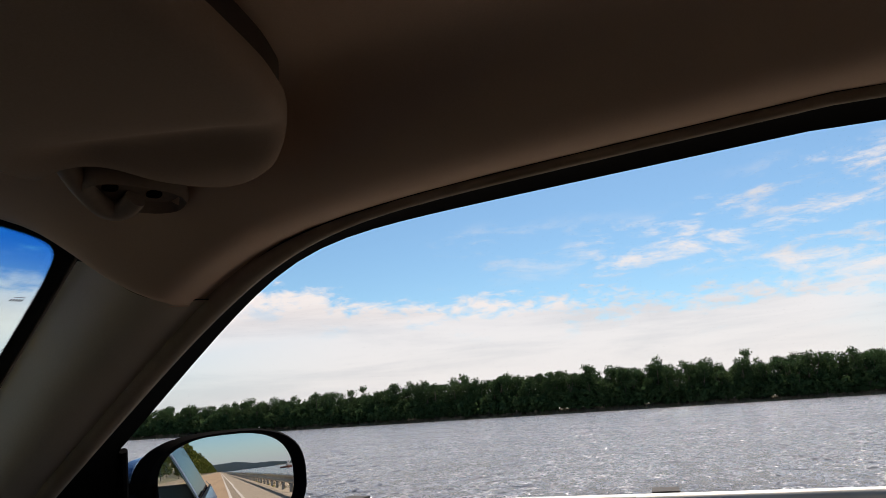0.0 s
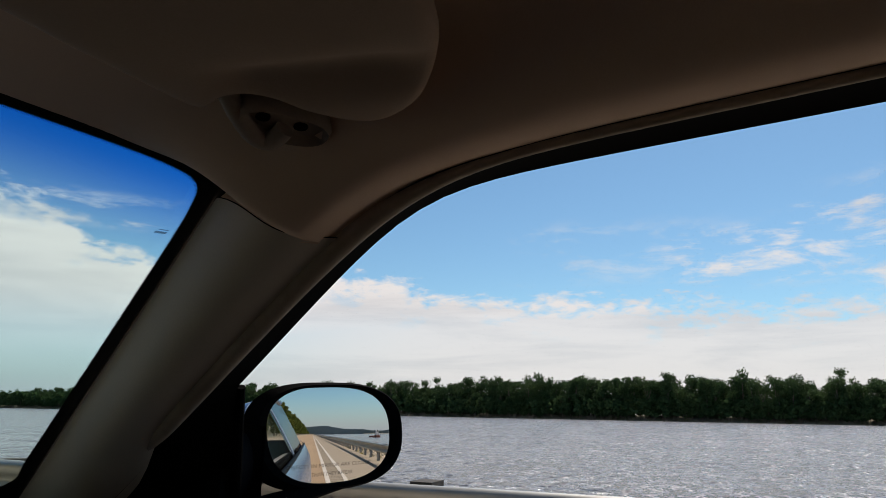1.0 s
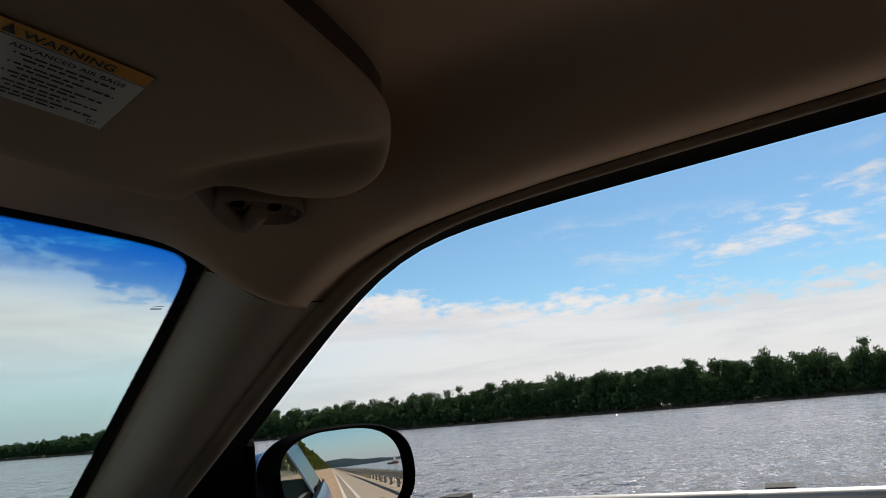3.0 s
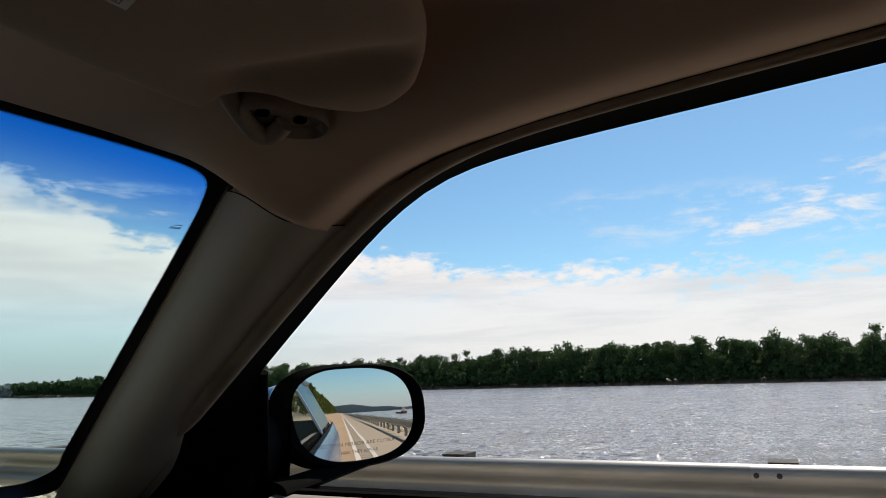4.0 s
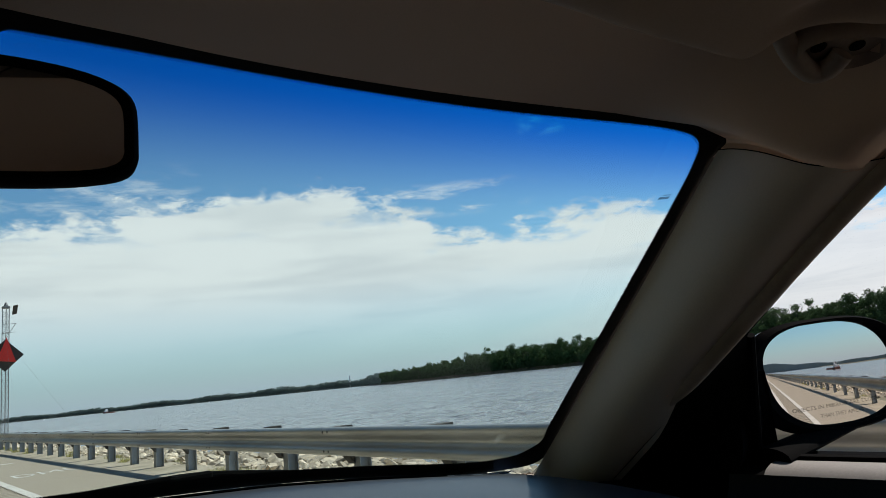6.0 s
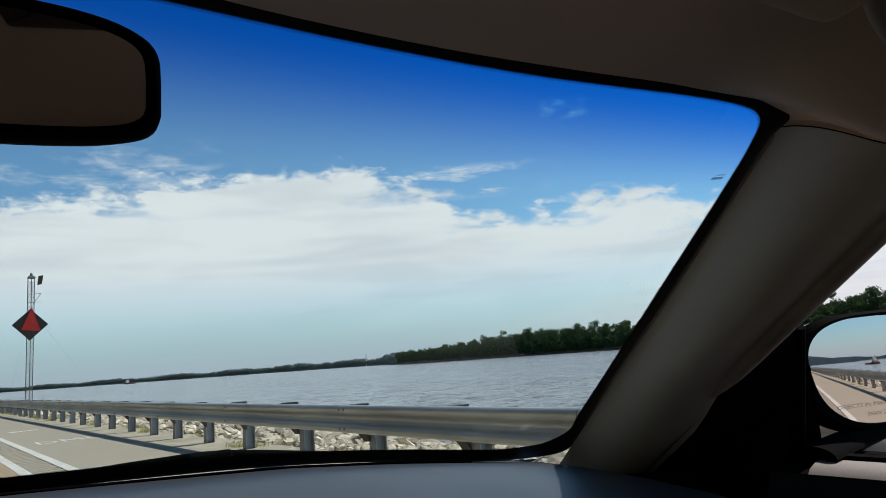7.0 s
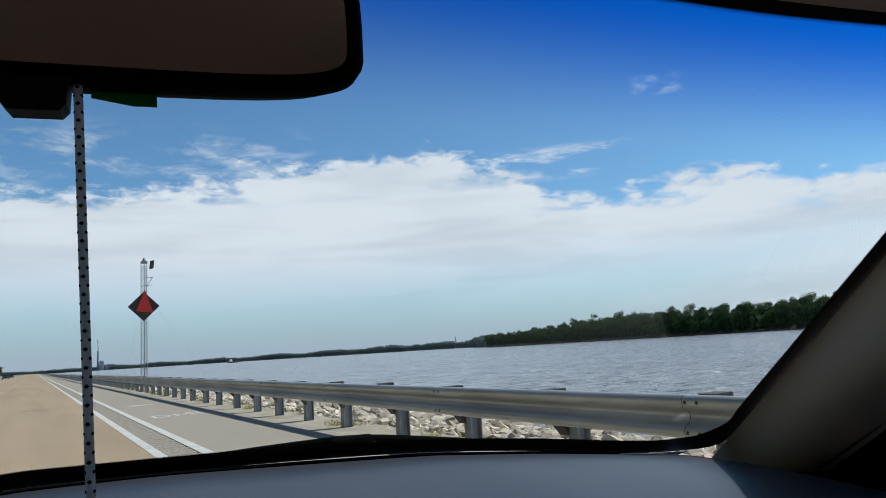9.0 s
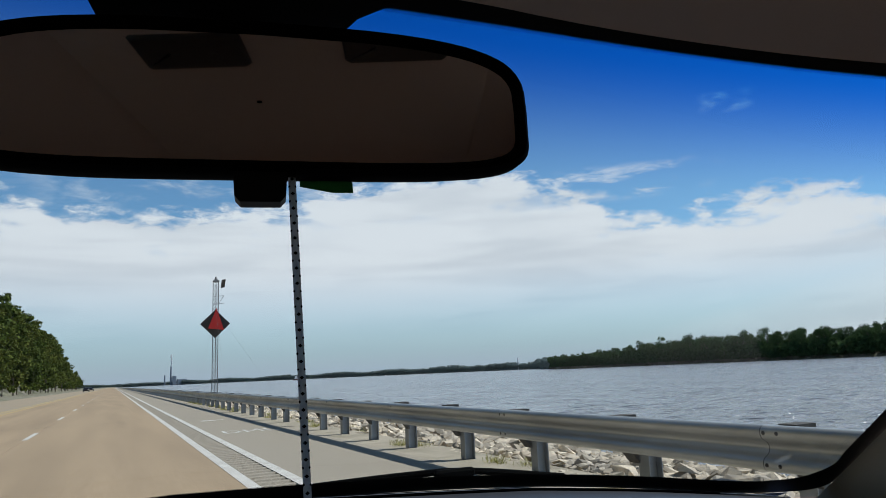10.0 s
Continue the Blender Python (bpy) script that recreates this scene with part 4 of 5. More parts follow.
            b.add([w + s * 0.0009, w + Vector((0, 0, 0.0008)), w - s * 0.0009, w - Vector((0, 0, 0.0008)), w + d * 0.0003], [(0, 1, 4), (1, 2, 4), (2, 3, 4), (3, 0, 4)])
    part("fleck_weave", b.mesh(M_BLACK), k, "black woven flecks", "stuff")
    # small green card tucked behind the mirror
    g = thing("green_card", tab(0.02, -0.03, 0.012), "small green card tucked behind the mirror", "card")
    b = Build().loft([[tab(0.016, -0.024, d), tab(0.038, -0.024, d), tab(0.0385, -0.0345, d), tab(0.030, -0.0345, d), tab(0.016, -0.032, d)] for d in (0.012, 0.0128)], True, True)
    part("card_sheet", b.mesh(M_GREEN), g)


def build_side_mirror():
    m = thing("side_mirror", (0.86, 0.05, 1.10), "blue and black passenger side mirror with convex glass", "side mirror")
    n0 = Vector((-0.451, -0.892, 0.0)).normalized()
    u = Vector((-n0.y, n0.x, 0))
    c, size = Vector((1.034, -0.005, 1.164)), 1.09
    up = Vector((0, 0, 1))

    def oval(cu, cv, w, h, power=2.7, lean=0.0, n=64):
        out = []
        for k in range(n):
            a = 2 * math.pi * k / n
            ca, sa = math.cos(a), math.sin(a)
            x = w * abs(ca) ** (2 / power) * (1 if ca > 0 else -1)
            y = h * abs(sa) ** (2 / power) * (1 if sa > 0 else -1)
            x -= lean * y * (1 if x < 0 else 0.35)
            y += 0.004 * (x / w)
            out.append((cu + x, cv + y))
        return out

    def place(q, fwd):
        return c + (u * q[0] + up * q[1] - n0 * fwd) * size

    inner = oval(-0.1010, 0.0030, 0.0920, 0.0570, 2.6, 0.22)
    rim = oval(-0.112, 0.0015, 0.1115, 0.0635, 2.7, 0.16)
    rows = [[place(q, 0.012) for q in inner], [place(q, -0.002) for q in oval(-0.1010, 0.0030, 0.0928, 0.0577, 2.6, 0.22)], [place(q, -0.006) for q in oval(-0.105, 0.002, 0.1005, 0.0606, 2.6, 0.20)], [place(q, 0.0) for q in rim]]
    part("rim", Build().loft(rows, True).mesh(M_BLACK, True), m, "black plastic rim")
    rows = [[place(q, 0.0) for q in rim]]
    for f, s, sh in ((0.02, 0.96, 0.004), (0.045, 0.89, 0.006), (0.07, 0.78, 0.002), (0.088, 0.66, -0.022), (0.096, 0.3, -0.03), (0.098, 0.02, -0.03)):
        rows.append([place((-0.112 + sh + (q[0] + 0.112) * s, 0.0015 + (q[1] - 0.0015) * s), f) for q in rim])
    part("shell", Build().loft(rows, True).mesh(M_BLUE, True), m, "blue painted shell")
    # foot to the door's corner panel
    rows = []
    for t in (0, 0.2, 0.4, 0.6, 0.8, 1.0):
        a = place((-0.150 + 0.0, -0.008), 0.062)
        b2 = Vector((0.775, 0.115, 1.135))
        o = a.lerp(b2, t)
        hh = 0.042 + 0.012 * t
        rows.append([o + Vector((0.35, 0.93, 0)).normalized() * (0.028 * math.cos(k)) + up * (hh * math.sin(k) - 0.012 * t) for k in (2 * math.pi * j / 20 for j in range(20))])
    part("foot", Build().loft(rows, True, True).mesh(M_GLOSSB, True), m, "black plastic mirror foot")
    under_rows = []
    for t in (0, 0.25, 0.5, 0.75, 1.0):
        a = place((-0.06, -0.056), 0.04)
        b2 = Vector((0.79, 0.075, 1.085))
        o = a.lerp(b2, t)
        under_rows.append([o + Vector((0.35, 0.93, 0)).normalized() * (0.03 * math.cos(k)) + up * ((0.005 + 0.006 * t) * math.sin(k)) for k in (2 * math.pi * j / 16 for j in range(16))])
    part("foot_underside", Build().loft(under_rows, True, True).mesh(M_BLACK, True), m)
    # convex glass
    R, gu, gv = 1.25, -0.090, -0.020

    def dome(q, lift=0.0):
        return place(q, 0.004 + ((q[0] - gu) ** 2 + (q[1] - gv) ** 2) / (2 * R) - lift)

    mid = (-0.1010, 0.0030)
    rows = [[dome((mid[0] + (q[0] - mid[0]) * s, mid[1] + (q[1] - mid[1]) * s)) for q in inner] for s in [0.001] + [i / 16 for i in range(1, 17)]]
    pane = part("mirror_glass", Build().loft(rows, True).mesh(M_MIRROR, True), m, "convex mirror glass")
    for words, q0, tall in (("OBJECTS IN MIRROR ARE CLOSER", (-0.164, -0.0365), 0.0080), ("THAN THEY APPEAR", (-0.130, -0.0455), 0.0085)):
        me = text_mesh(words, tall, M_ETCH, 1.0)
        wide = max(v.co.x for v in me.vertices)
        want = 0.118 if "CLOSER" in words else 0.058
        for v in me.vertices:
            v.co = dome((q0[0] + v.co.x * want / wide, q0[1] + v.co.y * 0.75 + 0.03 * v.co.x * want / wide), 0.0006)
        part("etched_line", me, pane, "faint etched lettering")


def build_wiper():
    w = thing("windshield_wiper", (0.3, 0.42, 1.13), "black windshield wiper parked at the glass foot", "wiper")

    def out(x, z, off):
        return on_ws(x, z, -off)

    arm = spline([out(0.06, 1.101, 0.022), out(0.16, 1.108, 0.020), out(0.25, 1.114, 0.018), out(0.32, 1.1155, 0.016), out(0.44, 1.100, 0.014)], 6)
    part("arm", Build().tube(arm, 0.0038, 8).mesh(M_BLACK, True), w)
    blade = spline([out(0.14, 1.116, 0.007), out(0.26, 1.118, 0.007), out(0.42, 1.106, 0.007), out(0.60, 1.087, 0.007)], 6)
    part("blade", Build().tube(blade, 0.0028, 6).mesh(M_BLACK, True), w)
    b = Build()
    c = out(0.30, 1.1175, 0.013)
    b.box((c.x - 0.024, c.y - 0.006, c.z - 0.005), (c.x + 0.024, c.y + 0.006, c.z + 0.005), 0.0025)
    part("joint", b.mesh(M_BLACK), w)


def build_shell():
    """Closes the cabin: flanks, floor, rear, bonnet and cowl."""
    s = thing("car_body", (0, -1.0, 0.2), "blue sedan body with dark rear windows", "car body", kind="structure")
    for side in (1, -1):
        rows = []
        for z, x in ((1.075, 0.838), (1.05, 0.866), (0.98, 0.905), (0.85, 0.930), (0.65, 0.938), (0.45, 0.93), (0.28, 0.89)):
            rows.append([Vector((side * x * (1 - 0.10 * sstep(-1.9, -3.3, y) - 0.06 * sstep(0.4, 2.0, y)), y, (z + (0.03 * sstep(-0.9, -2.6, y) if z > 0.9 else 0)) * (1 - 0.14 * sstep(0.12, 0.5, y) - 0.16 * sstep(0.5, 1.9, y)))) for y in [1.9 - 5.2 * i / 40 for i in range(41)]])
        part("flank", Build().loft(rows).mesh(M_BLUE, True), s, "blue painted flank")
        strip = [Vector((side * (0.842 - 0.0 * i), 0.10 - 2.1 * i / 30, 1.078 + 0.03 * sstep(-0.9, -2.6, 0.10 - 2.1 * i / 30))) for i in range(31)]
        part("belt_moulding", Build().tube(strip, 0.008, 8).mesh(M_GLOSSB, True), s)
        for y0, y1, lean, mt in ((-0.98, -1.10, 0.0, M_GLOSSB), (-1.92, -2.35, 1.1, M_BLUE)):
            rows = [[Vector((side * (pane_x(z) + 0.012 - 0.06 * (y0 < -1.5)), y - lean * (1.40 - z), z)) for y in (y0, (y0 + y1) / 2, y1)] for z in (1.07, 1.2, 1.3, 1.415)]
            part("pillar", Build().loft(rows).mesh(mt), s)
        rail = [Vector((side * (pane_x(1.415) + 0.005), y, 1.424 - 0.0)) for y in [-0.25 - 2.0 * i / 20 for i in range(21)]]
        part("roof_rail", Build().tube(rail, 0.016, 8).mesh(M_BLUE, True), s)
        fr = [Vector((side * (pane_x(z) + 0.016), -1.0, z)) for z in (1.08, 1.2, 1.3, 1.4)]
        part("door_frame_strip", Build().tube(fr, 0.006, 6).mesh(M_CHROME, True), s, "bright door frame strip")
        handle = [Vector((side * 0.93, y, 0.93)) for y in (-0.70, -0.78, -0.86)]
        part("door_handle", Build().tube(handle, 0.014, 8).mesh(M_BLUE, True), s)
    part("floor_pan", Build().box((-0.86, -3.2, 0.22), (0.86, 1.8, 0.27)).mesh(M_PLAST), s)
    part("cabin_floor", Build().box((-0.69, -2.29, 0.26), (0.69, 0.5, 0.28), 0.005).mesh(M_SEAT), s, "dark brown carpet")
    part("rear_bench", Build().box((-0.66, -2.28, 0.28), (0.66, -1.5, 0.58), 0.04).mesh(M_SEAT), s, "dark rear bench")
    part("firewall", Build().box((-0.80, 0.56, 0.27), (0.80, 0.60, 1.06)).mesh(M_PLAST), s)
    part("rear_wall", Build().box((-0.76, -2.36, 0.27), (0.76, -2.30, 1.12)).mesh(M_SEAT), s)
    rows = [[Vector((x, -2.31 - 0.16 * (1 - t), 1.12 + 0.285 * t)) for x in (-0.66, -0.3, 0, 0.3, 0.66)] for t in (0, 0.5, 1)]
    p = part("rear_window", Build().loft(rows).mesh(M_REARGLASS), s, "tinted rear window")
    p.visible_shadow = False
    rows = [[Vector((x, 0.52 + 0.14 * (1 - (x / 0.75) ** 2) + 0.5 * t * 2.4, 1.03 + 0.030 * (1 - (x / 0.75) ** 2) - 0.22 * t - 0.12 * t * t)) for x in [-0.76 + 1.52 * j / 16 for j in range(17)]] for t in (0.04, 0.2, 0.4, 0.7, 1.0)]
    part("bonnet", Build().loft(rows).mesh(M_BLUE, True), s)
    rows = [[Vector((x, ws_y(min(abs(x), 0.70), dash_edge(x)) + dy, dash_edge(x) + dz)) for x in [-0.74 + 1.48 * j / 24 for j in range(25)]] for dy, dz in ((0.005, -0.004), (0.05, -0.022), (0.10, -0.03))]
    part("cowl", Build().loft(rows).mesh(M_BLACK, True), s, "black plastic cowl")
    for side in (1, -1):
        wing = [[Vector((side * x, 0.40 + 1.5 * t, z0 - 0.13 * t - 0.10 * t * t)) for x, z0 in ((0.70, 1.015), (0.78, 1.0), (0.85, 0.965), (0.885, 0.90), (0.885, 0.60))] for t in (0, 0.25, 0.5, 0.75, 1.0)]
        part("front_wing", Build().loft(wing).mesh(M_BLUE, True), s)
        for y in (1.12, -1.95):
            wheel = part("wheel", Build().tube([(side * 0.74, y, 0.32), (side * 0.76, y, 0.32), (side * 0.93, y, 0.32), (side * 0.945, y, 0.32)], [0.30, 0.32, 0.32, 0.30], 28).mesh(M_TYRE, True), s, "black tyre")
            rim = Build().tube([(side * 0.944, y, 0.32), (side * 0.952, y, 0.32), (side * 0.946, y, 0.32)], [0.21, 0.20, 0.05], 20).mesh(M_CHROME, True)
            part("rim", rim, wheel, "bright wheel rim")
    for y0, y1, nm in ((1.84, 1.98, "front_bumper"), (-3.42, -3.28, "rear_bumper")):
        part(nm, Build().box((-0.86, y0, 0.28), (0.86, y1, 0.62), 0.05).box((-0.82, y0 + 0.02, 0.62), (0.82, y1 - 0.02, 0.78 if y0 > 0 else 0.98), 0.04).mesh(M_BLUE, True), s)
    part("boot", Build().loft([[Vector((x, y, z)) for x in (-0.74, -0.4, 0, 0.4, 0.74)] for y, z in ((-2.42, 1.09), (-2.9, 1.07), (-3.25, 1.02), (-3.3, 0.3))]).mesh(M_BLUE, True), s)


def build_seat(side):
    s = thing("front_seat", (0.38 * side, -0.4, 0.27), "dark brown cloth front seat with headrest", "car seat", "front seats")

    def pad(cx, cy, cz, wx, wy, wz, lean=0.0, n=24):
        rows = []
        for z, k in ((-1.0, 0.86), (-0.85, 0.97), (-0.5, 1.0), (0.5, 1.0), (0.8, 0.97), (0.95, 0.88), (1.0, 0.70), (1.02, 0.2)):
            row = []
            for j in range(n):
                a = 2 * math.pi * j / n
                ca, sa = math.cos(a), math.sin(a)
                x, y = wx * k * abs(ca) ** 0.4 * (1 if ca > 0 else -1), wy * k * abs(sa) ** 0.4 * (1 if sa > 0 else -1)
                row.append(Vector((cx + x, cy + y - lean * (z + 1) * wz, cz + z * wz)))
            rows.append(row)
        return Build().loft(rows, True, True)

    part("cushion", pad(0.38 * side, -0.40, 0.50, 0.25, 0.26, 0.09).mesh(M_CLOTH, True), s)
    part("backrest", pad(0.38 * side, -0.70, 0.80, 0.24, 0.07, 0.28, 0.30).mesh(M_CLOTH, True), s)
    part("headrest", pad(0.38 * side, -0.90, 1.18, 0.13, 0.05, 0.085, 0.1).mesh(M_CLOTH, True), s)
    for dx in (-0.05, 0.05):
        part("headrest_post", Build().tube([(0.38 * side + dx, -0.88, 1.02), (0.38 * side + dx, -0.90, 1.12)], 0.006, 8).mesh(M_CHROME, True), s)
    part("seat_base", Build().box((0.38 * side - 0.2, -0.62, 0.27), (0.38 * side + 0.2, -0.18, 0.42), 0.02).mesh(M_PLAST), s)


def build_clip():
    k = thing("visor_clip", (0.15, -0.10, 1.39), "small beige sun visor clip on the headliner", "visor clip")
    part("clip_base", Build().box((0.146, -0.128, 1.396), (0.164, -0.108, 1.43), 0.004).mesh(M_CLIP), k)
    part("clip_hook", Build().tube(spline([(0.152, -0.118, 1.397), (0.158, -0.120, 1.392), (0.166, -0.123, 1.390), (0.173, -0.126, 1.393)], 5), 0.0042, 10).mesh(M_CLIP, True), k)


def build_console():
    k = thing("overhead_console", (0, -0.1, 1.42), "beige plastic overhead console with two smoked map lights", "console")

    def sheet(x0, x1, y0, y1, drop, cut):
        rows = []
        for d, s in ((-0.006, -0.004), (drop - 0.003, 0.0), (drop, cut), (drop, (x1 - x0) * 0.3)):
            ring = [(x0 + s + cut, y0 + s), (x1 - s - cut, y0 + s), (x1 - s, y0 + s + cut), (x1 - s, y1 - s - cut), (x1 - s - cut, y1 - s), (x0 + s + cut, y1 - s), (x0 + s, y1 - s - cut), (x0 + s, y0 + s + cut)]
            rows.append([(x, y, roof_z(y) - d) for x, y in ring])
        return Build().loft(rows, True, True)

    part("bezel", sheet(-0.115, 0.115, -0.22, 0.014, 0.006, 0.004).mesh(M_LINER, True), k)
    for x in (-0.078, 0.030):
        part("map_light", sheet(x, x + 0.058, -0.036, 0.0, 0.0080, 0.002).mesh(M_SMOKE, True), k, "smoked map light lens")


build_windshield()
build_smear()
build_pillars()
build_headliner()
build_door(1)
build_door(-1)
build_dashboard()
build_visor()
build_rear_view_mirror()
build_side_mirror()
build_wiper()
build_console()
build_clip()
build_seat(1)
build_seat(-1)
build_shell()

# ---------------------------------------------------------------- outside: road, river, banks
WATER_Z = -3.2
ROAD_Y0, ROAD_Y1 = -900.0, 1500.0


def hill(y):
    return sstep(660, 540, y)


def ground_z(x, y):
    if x < -17:
        t = -17 - x
        return hill(y) * (0.2 + 26 * sstep(8, 26, t) + 16 * sstep(26, 120, t)) - 0.03 + (0.5 * (1 - hill(y)))
    if x <= 4.6:
        return -0.03 if x > -15 else 0.0
    if x <= 14:
        return float(np.interp(x, (4.6, 4.75, 6.0, 8.0, 9.5, 12.5, 14.0), (-0.03, -0.05, -0.12, -0.40, -1.25, -3.4, -4.2)))
    if x < 596:
        return -4.6 - 2 * sstep(14, 60, x)
    if y < 905:
        return -6.6 + 7.9 * sstep(596, 612, x) * sstep(905, 880, y)
    return -6.6


xs = [-4500, -1500, -400, -140, -80, -60, -52, -46, -43, -40, -36, -32, -28, -25, -21, -17, -14, 4.0, 4.6, 4.75, 6.0, 8.0, 9.5, 12.5, 14, 20, 60, 300, 590, 597, 601, 606, 613, 700, 1200, 4500]
ys = [-4500, -2500, -1500, -900] + [-600 + 60 * i for i in range(8)] + [-150, -120, -100, -85, -70, -20, 40, 80, 100, 112, 125, 138, 150, 180, 240, 300, 360, 420, 480] + [540, 570, 600, 640, 680, 800, 870, 882, 893, 905, 1200, 2000, 3000, 4500]
tagged(new("ground", Build().loft([[(x, y, ground_z(x, y)) for x in xs] for y in ys]).mesh(M_GROUND, True)), "stony brown earth bank and valley ground", "ground", kind="structure")
tagged(new("water", mesh_of([(10, -4800, WATER_Z), (4800, -4800, WATER_Z), (4800, 4800, WATER_Z), (10, 4800, WATER_Z)], [(0, 1, 2, 3)], M_WATER)), "wide muddy grey river with small waves", "river", kind="structure")


def strip(x0, x1, z0=-0.025, z1=0.0, y0=ROAD_Y0, y1=ROAD_Y1):
    return Build().box((x0, y0, z0), (x1, y1, z1))


road = thing("road", (0, 0, 0), "tan concrete four-lane highway", "road", kind="structure")
part("driving_lane", strip(-2.05, 1.56).mesh(M_LANE), road, "worn tan concrete lane")
part("passing_lane", strip(-5.8, -2.062).mesh(M_LANE), road, "worn tan concrete lane")
part("oncoming_lanes", strip(-14.0, -5.812).mesh(M_ROAD), road, "tan concrete oncoming lanes")
pavement = thing("pavement", (3, 0, 0), "grey asphalt road shoulder", "road shoulder", kind="structure")
part("shoulder", strip(2.00, 4.12).mesh(M_SHOULDER), pavement)
verge = thing("verge", (4.6, 0, 0), "tan gravel verge under the guardrail", "verge", kind="structure")
part("gravel", strip(4.125, 5.05, -0.06, -0.006).mesh(M_GRAVEL), verge)
# milled rumble strip between the two white lines
rows = []
for i in range(1200):
    y = -60 + 0.075 * 4 * i
    for k, z in ((0.0, -0.001), (0.10, -0.001), (0.12, -0.0255), (0.25, -0.0255), (0.27, -0.001)):
        rows.append([(1.575, y + k, z), (1.985, y + k, z)])
part("rumble_strip", Build().loft(rows).mesh(M_SHOULDER), pavement, "milled rumble strip grooves", "stuff")
part("rumble_strip_end", Build().box((1.565, ROAD_Y0, -0.025), (1.995, -60.05, -0.001)).box((1.565, 300.05, -0.025), (1.995, ROAD_Y1, -0.001)).mesh(M_SHOULDER), pavement)
lines = thing("lane_lines", (0, 0, 0), "white and yellow painted lane lines, slightly worn", "road marking", kind="structure")
for nm, x, w, mt in (("edge_line", 1.49, 0.15, M_PAINT), ("shoulder_line", 2.06, 0.15, M_PAINT), ("centre_line", -5.55, 0.12, M_YELLOW), ("centre_line", -6.15, 0.12, M_YELLOW), ("far_edge_line", -15.6, 0.13, M_PAINT)):
    part(nm, Build().box((x - w / 2, ROAD_Y0, 0.001), (x + w / 2, ROAD_Y1, 0.004)).mesh(mt), lines)
dash = Build().box((-2.12, 0, 0.001), (-2.0, 3.05, 0.004)).mesh(M_PAINT)
for i in range(-8, 34):
    o = part("lane_dash", dash, lines)
    o.location = (0, 12.2 * i + 20.8, 0)
# joints and tar-sealed cracks across the lanes
rnd = random.Random(11)
cracks = thing("tar_cracks", (0, 0, 0), "dark tar-sealed cracks across the concrete", "road crack", kind="structure")
for y in (27.0, 47.0, 66.0, 95.0, -9.0, -22.0, -41.0):
    b, pts = Build(), []
    x = -5.6
    while x < (3.6 if y == 27.0 else 1.5):
        pts.append((x, y + rnd.uniform(-0.05, 0.05) + 0.03 * x, rnd.uniform(0.012, 0.05) if y == 27.0 else rnd.uniform(0.006, 0.02)))
        x += rnd.uniform(0.2, 0.5)
    b.loft([[(px, py - w, 0.0052) for px, py, w in pts], [(px, py + w, 0.0052) for px, py, w in pts]])
    part("crack", b.mesh(M_TAR), cracks)
# surveyors' painted letters and arrow on the shoulder, worn
marks = thing("painted_marks", (3, 12, 0), "worn white painted letters and arrow on the shoulder", "road marking", kind="structure")
for words, x, y, size in (("DML", 2.40, 17.6, 0.9),):
    me = text_mesh(words, size, M_FADED)
    for v in me.vertices:
        v.co = (x + v.co.x * 0.75, y + v.co.y * 1.5, 0.003)
    part("letter_paint", me, marks)
b = Build()
b.add([(x, y + 8.6, 0.003) for x, y in ((2.5, 15.6), (2.75, 15.3), (2.75, 15.5), (3.3, 15.5), (3.3, 15.75), (2.75, 15.75), (2.75, 15.95))], [(0, 1, 2), (0, 2, 5), (0, 5, 6), (2, 3, 4, 5)])
part("arrow_paint", b.mesh(M_FADED), marks)

# ---------------------------------------------------------------- guardrail
RAIL_X, BAY, RAIL_Y0 = 4.20, 1.905, 3.30
rail = thing("guardrail", (RAIL_X, 0, 0), "galvanized steel W-beam guardrail on spaced posts", "guardrail")
profile = spline([(0.080, 0.742, 0), (0.062, 0.752, 0), (0.030, 0.748, 0), (0.004, 0.725, 0), (0.0, 0.690, 0), (0.018, 0.655, 0), (0.062, 0.630, 0), (0.080, 0.597, 0), (0.078, 0.575, 0), (0.060, 0.545, 0), (0.018, 0.522, 0), (0.0, 0.487, 0), (0.004, 0.452, 0), (0.030, 0.430, 0), (0.062, 0.426, 0), (0.080, 0.436, 0)], 3)
length = 2 * BAY
# each panel laps over the next one's end
beam = Build()
for off in (0.0, 0.004):
    beam.loft([[(RAIL_X + p.x + off + lap, y, p.y) for p in profile] for y, lap in ((0.0, 0.0), (length * 0.5, 0.0), (length - 0.02, -0.001), (length, -0.006), (length + 0.16, -0.006))])
beam_mesh = beam.mesh(M_STEEL, True)
post_mesh = Build().box((4.49, -0.075, -0.9), (4.50, 0.075, 0.70)).box((4.50, -0.004, -0.9), (4.635, 0.004, 0.70)).box((4.635, -0.075, -0.9), (4.645, 0.075, 0.70)).mesh(M_POST)
block = Build()
block.loft([[(4.285, y, z0), (4.285, y, 0.756), (4.488, y, 0.756), (4.488, y, 0.30)] for y, z0 in ((-0.075, 0.55), (0.075, 0.55))], True, True)
block_mesh = block.mesh(M_WOOD)
bolt_mesh = Build().tube([(RAIL_X - 0.014, 0, 0), (RAIL_X - 0.009, 0, 0), (RAIL_X + 0.02, 0, 0)], [0.009, 0.015, 0.015], 8).mesh(M_BOLT)
lapmark = Build().loft([[(RAIL_X + p.x - 0.0075, y, p.y) for p in profile] for y in (-0.003, 0.003)]).mesh(M_BOLT, True)
rnd = random.Random(3)
N0, N1 = -74, 150
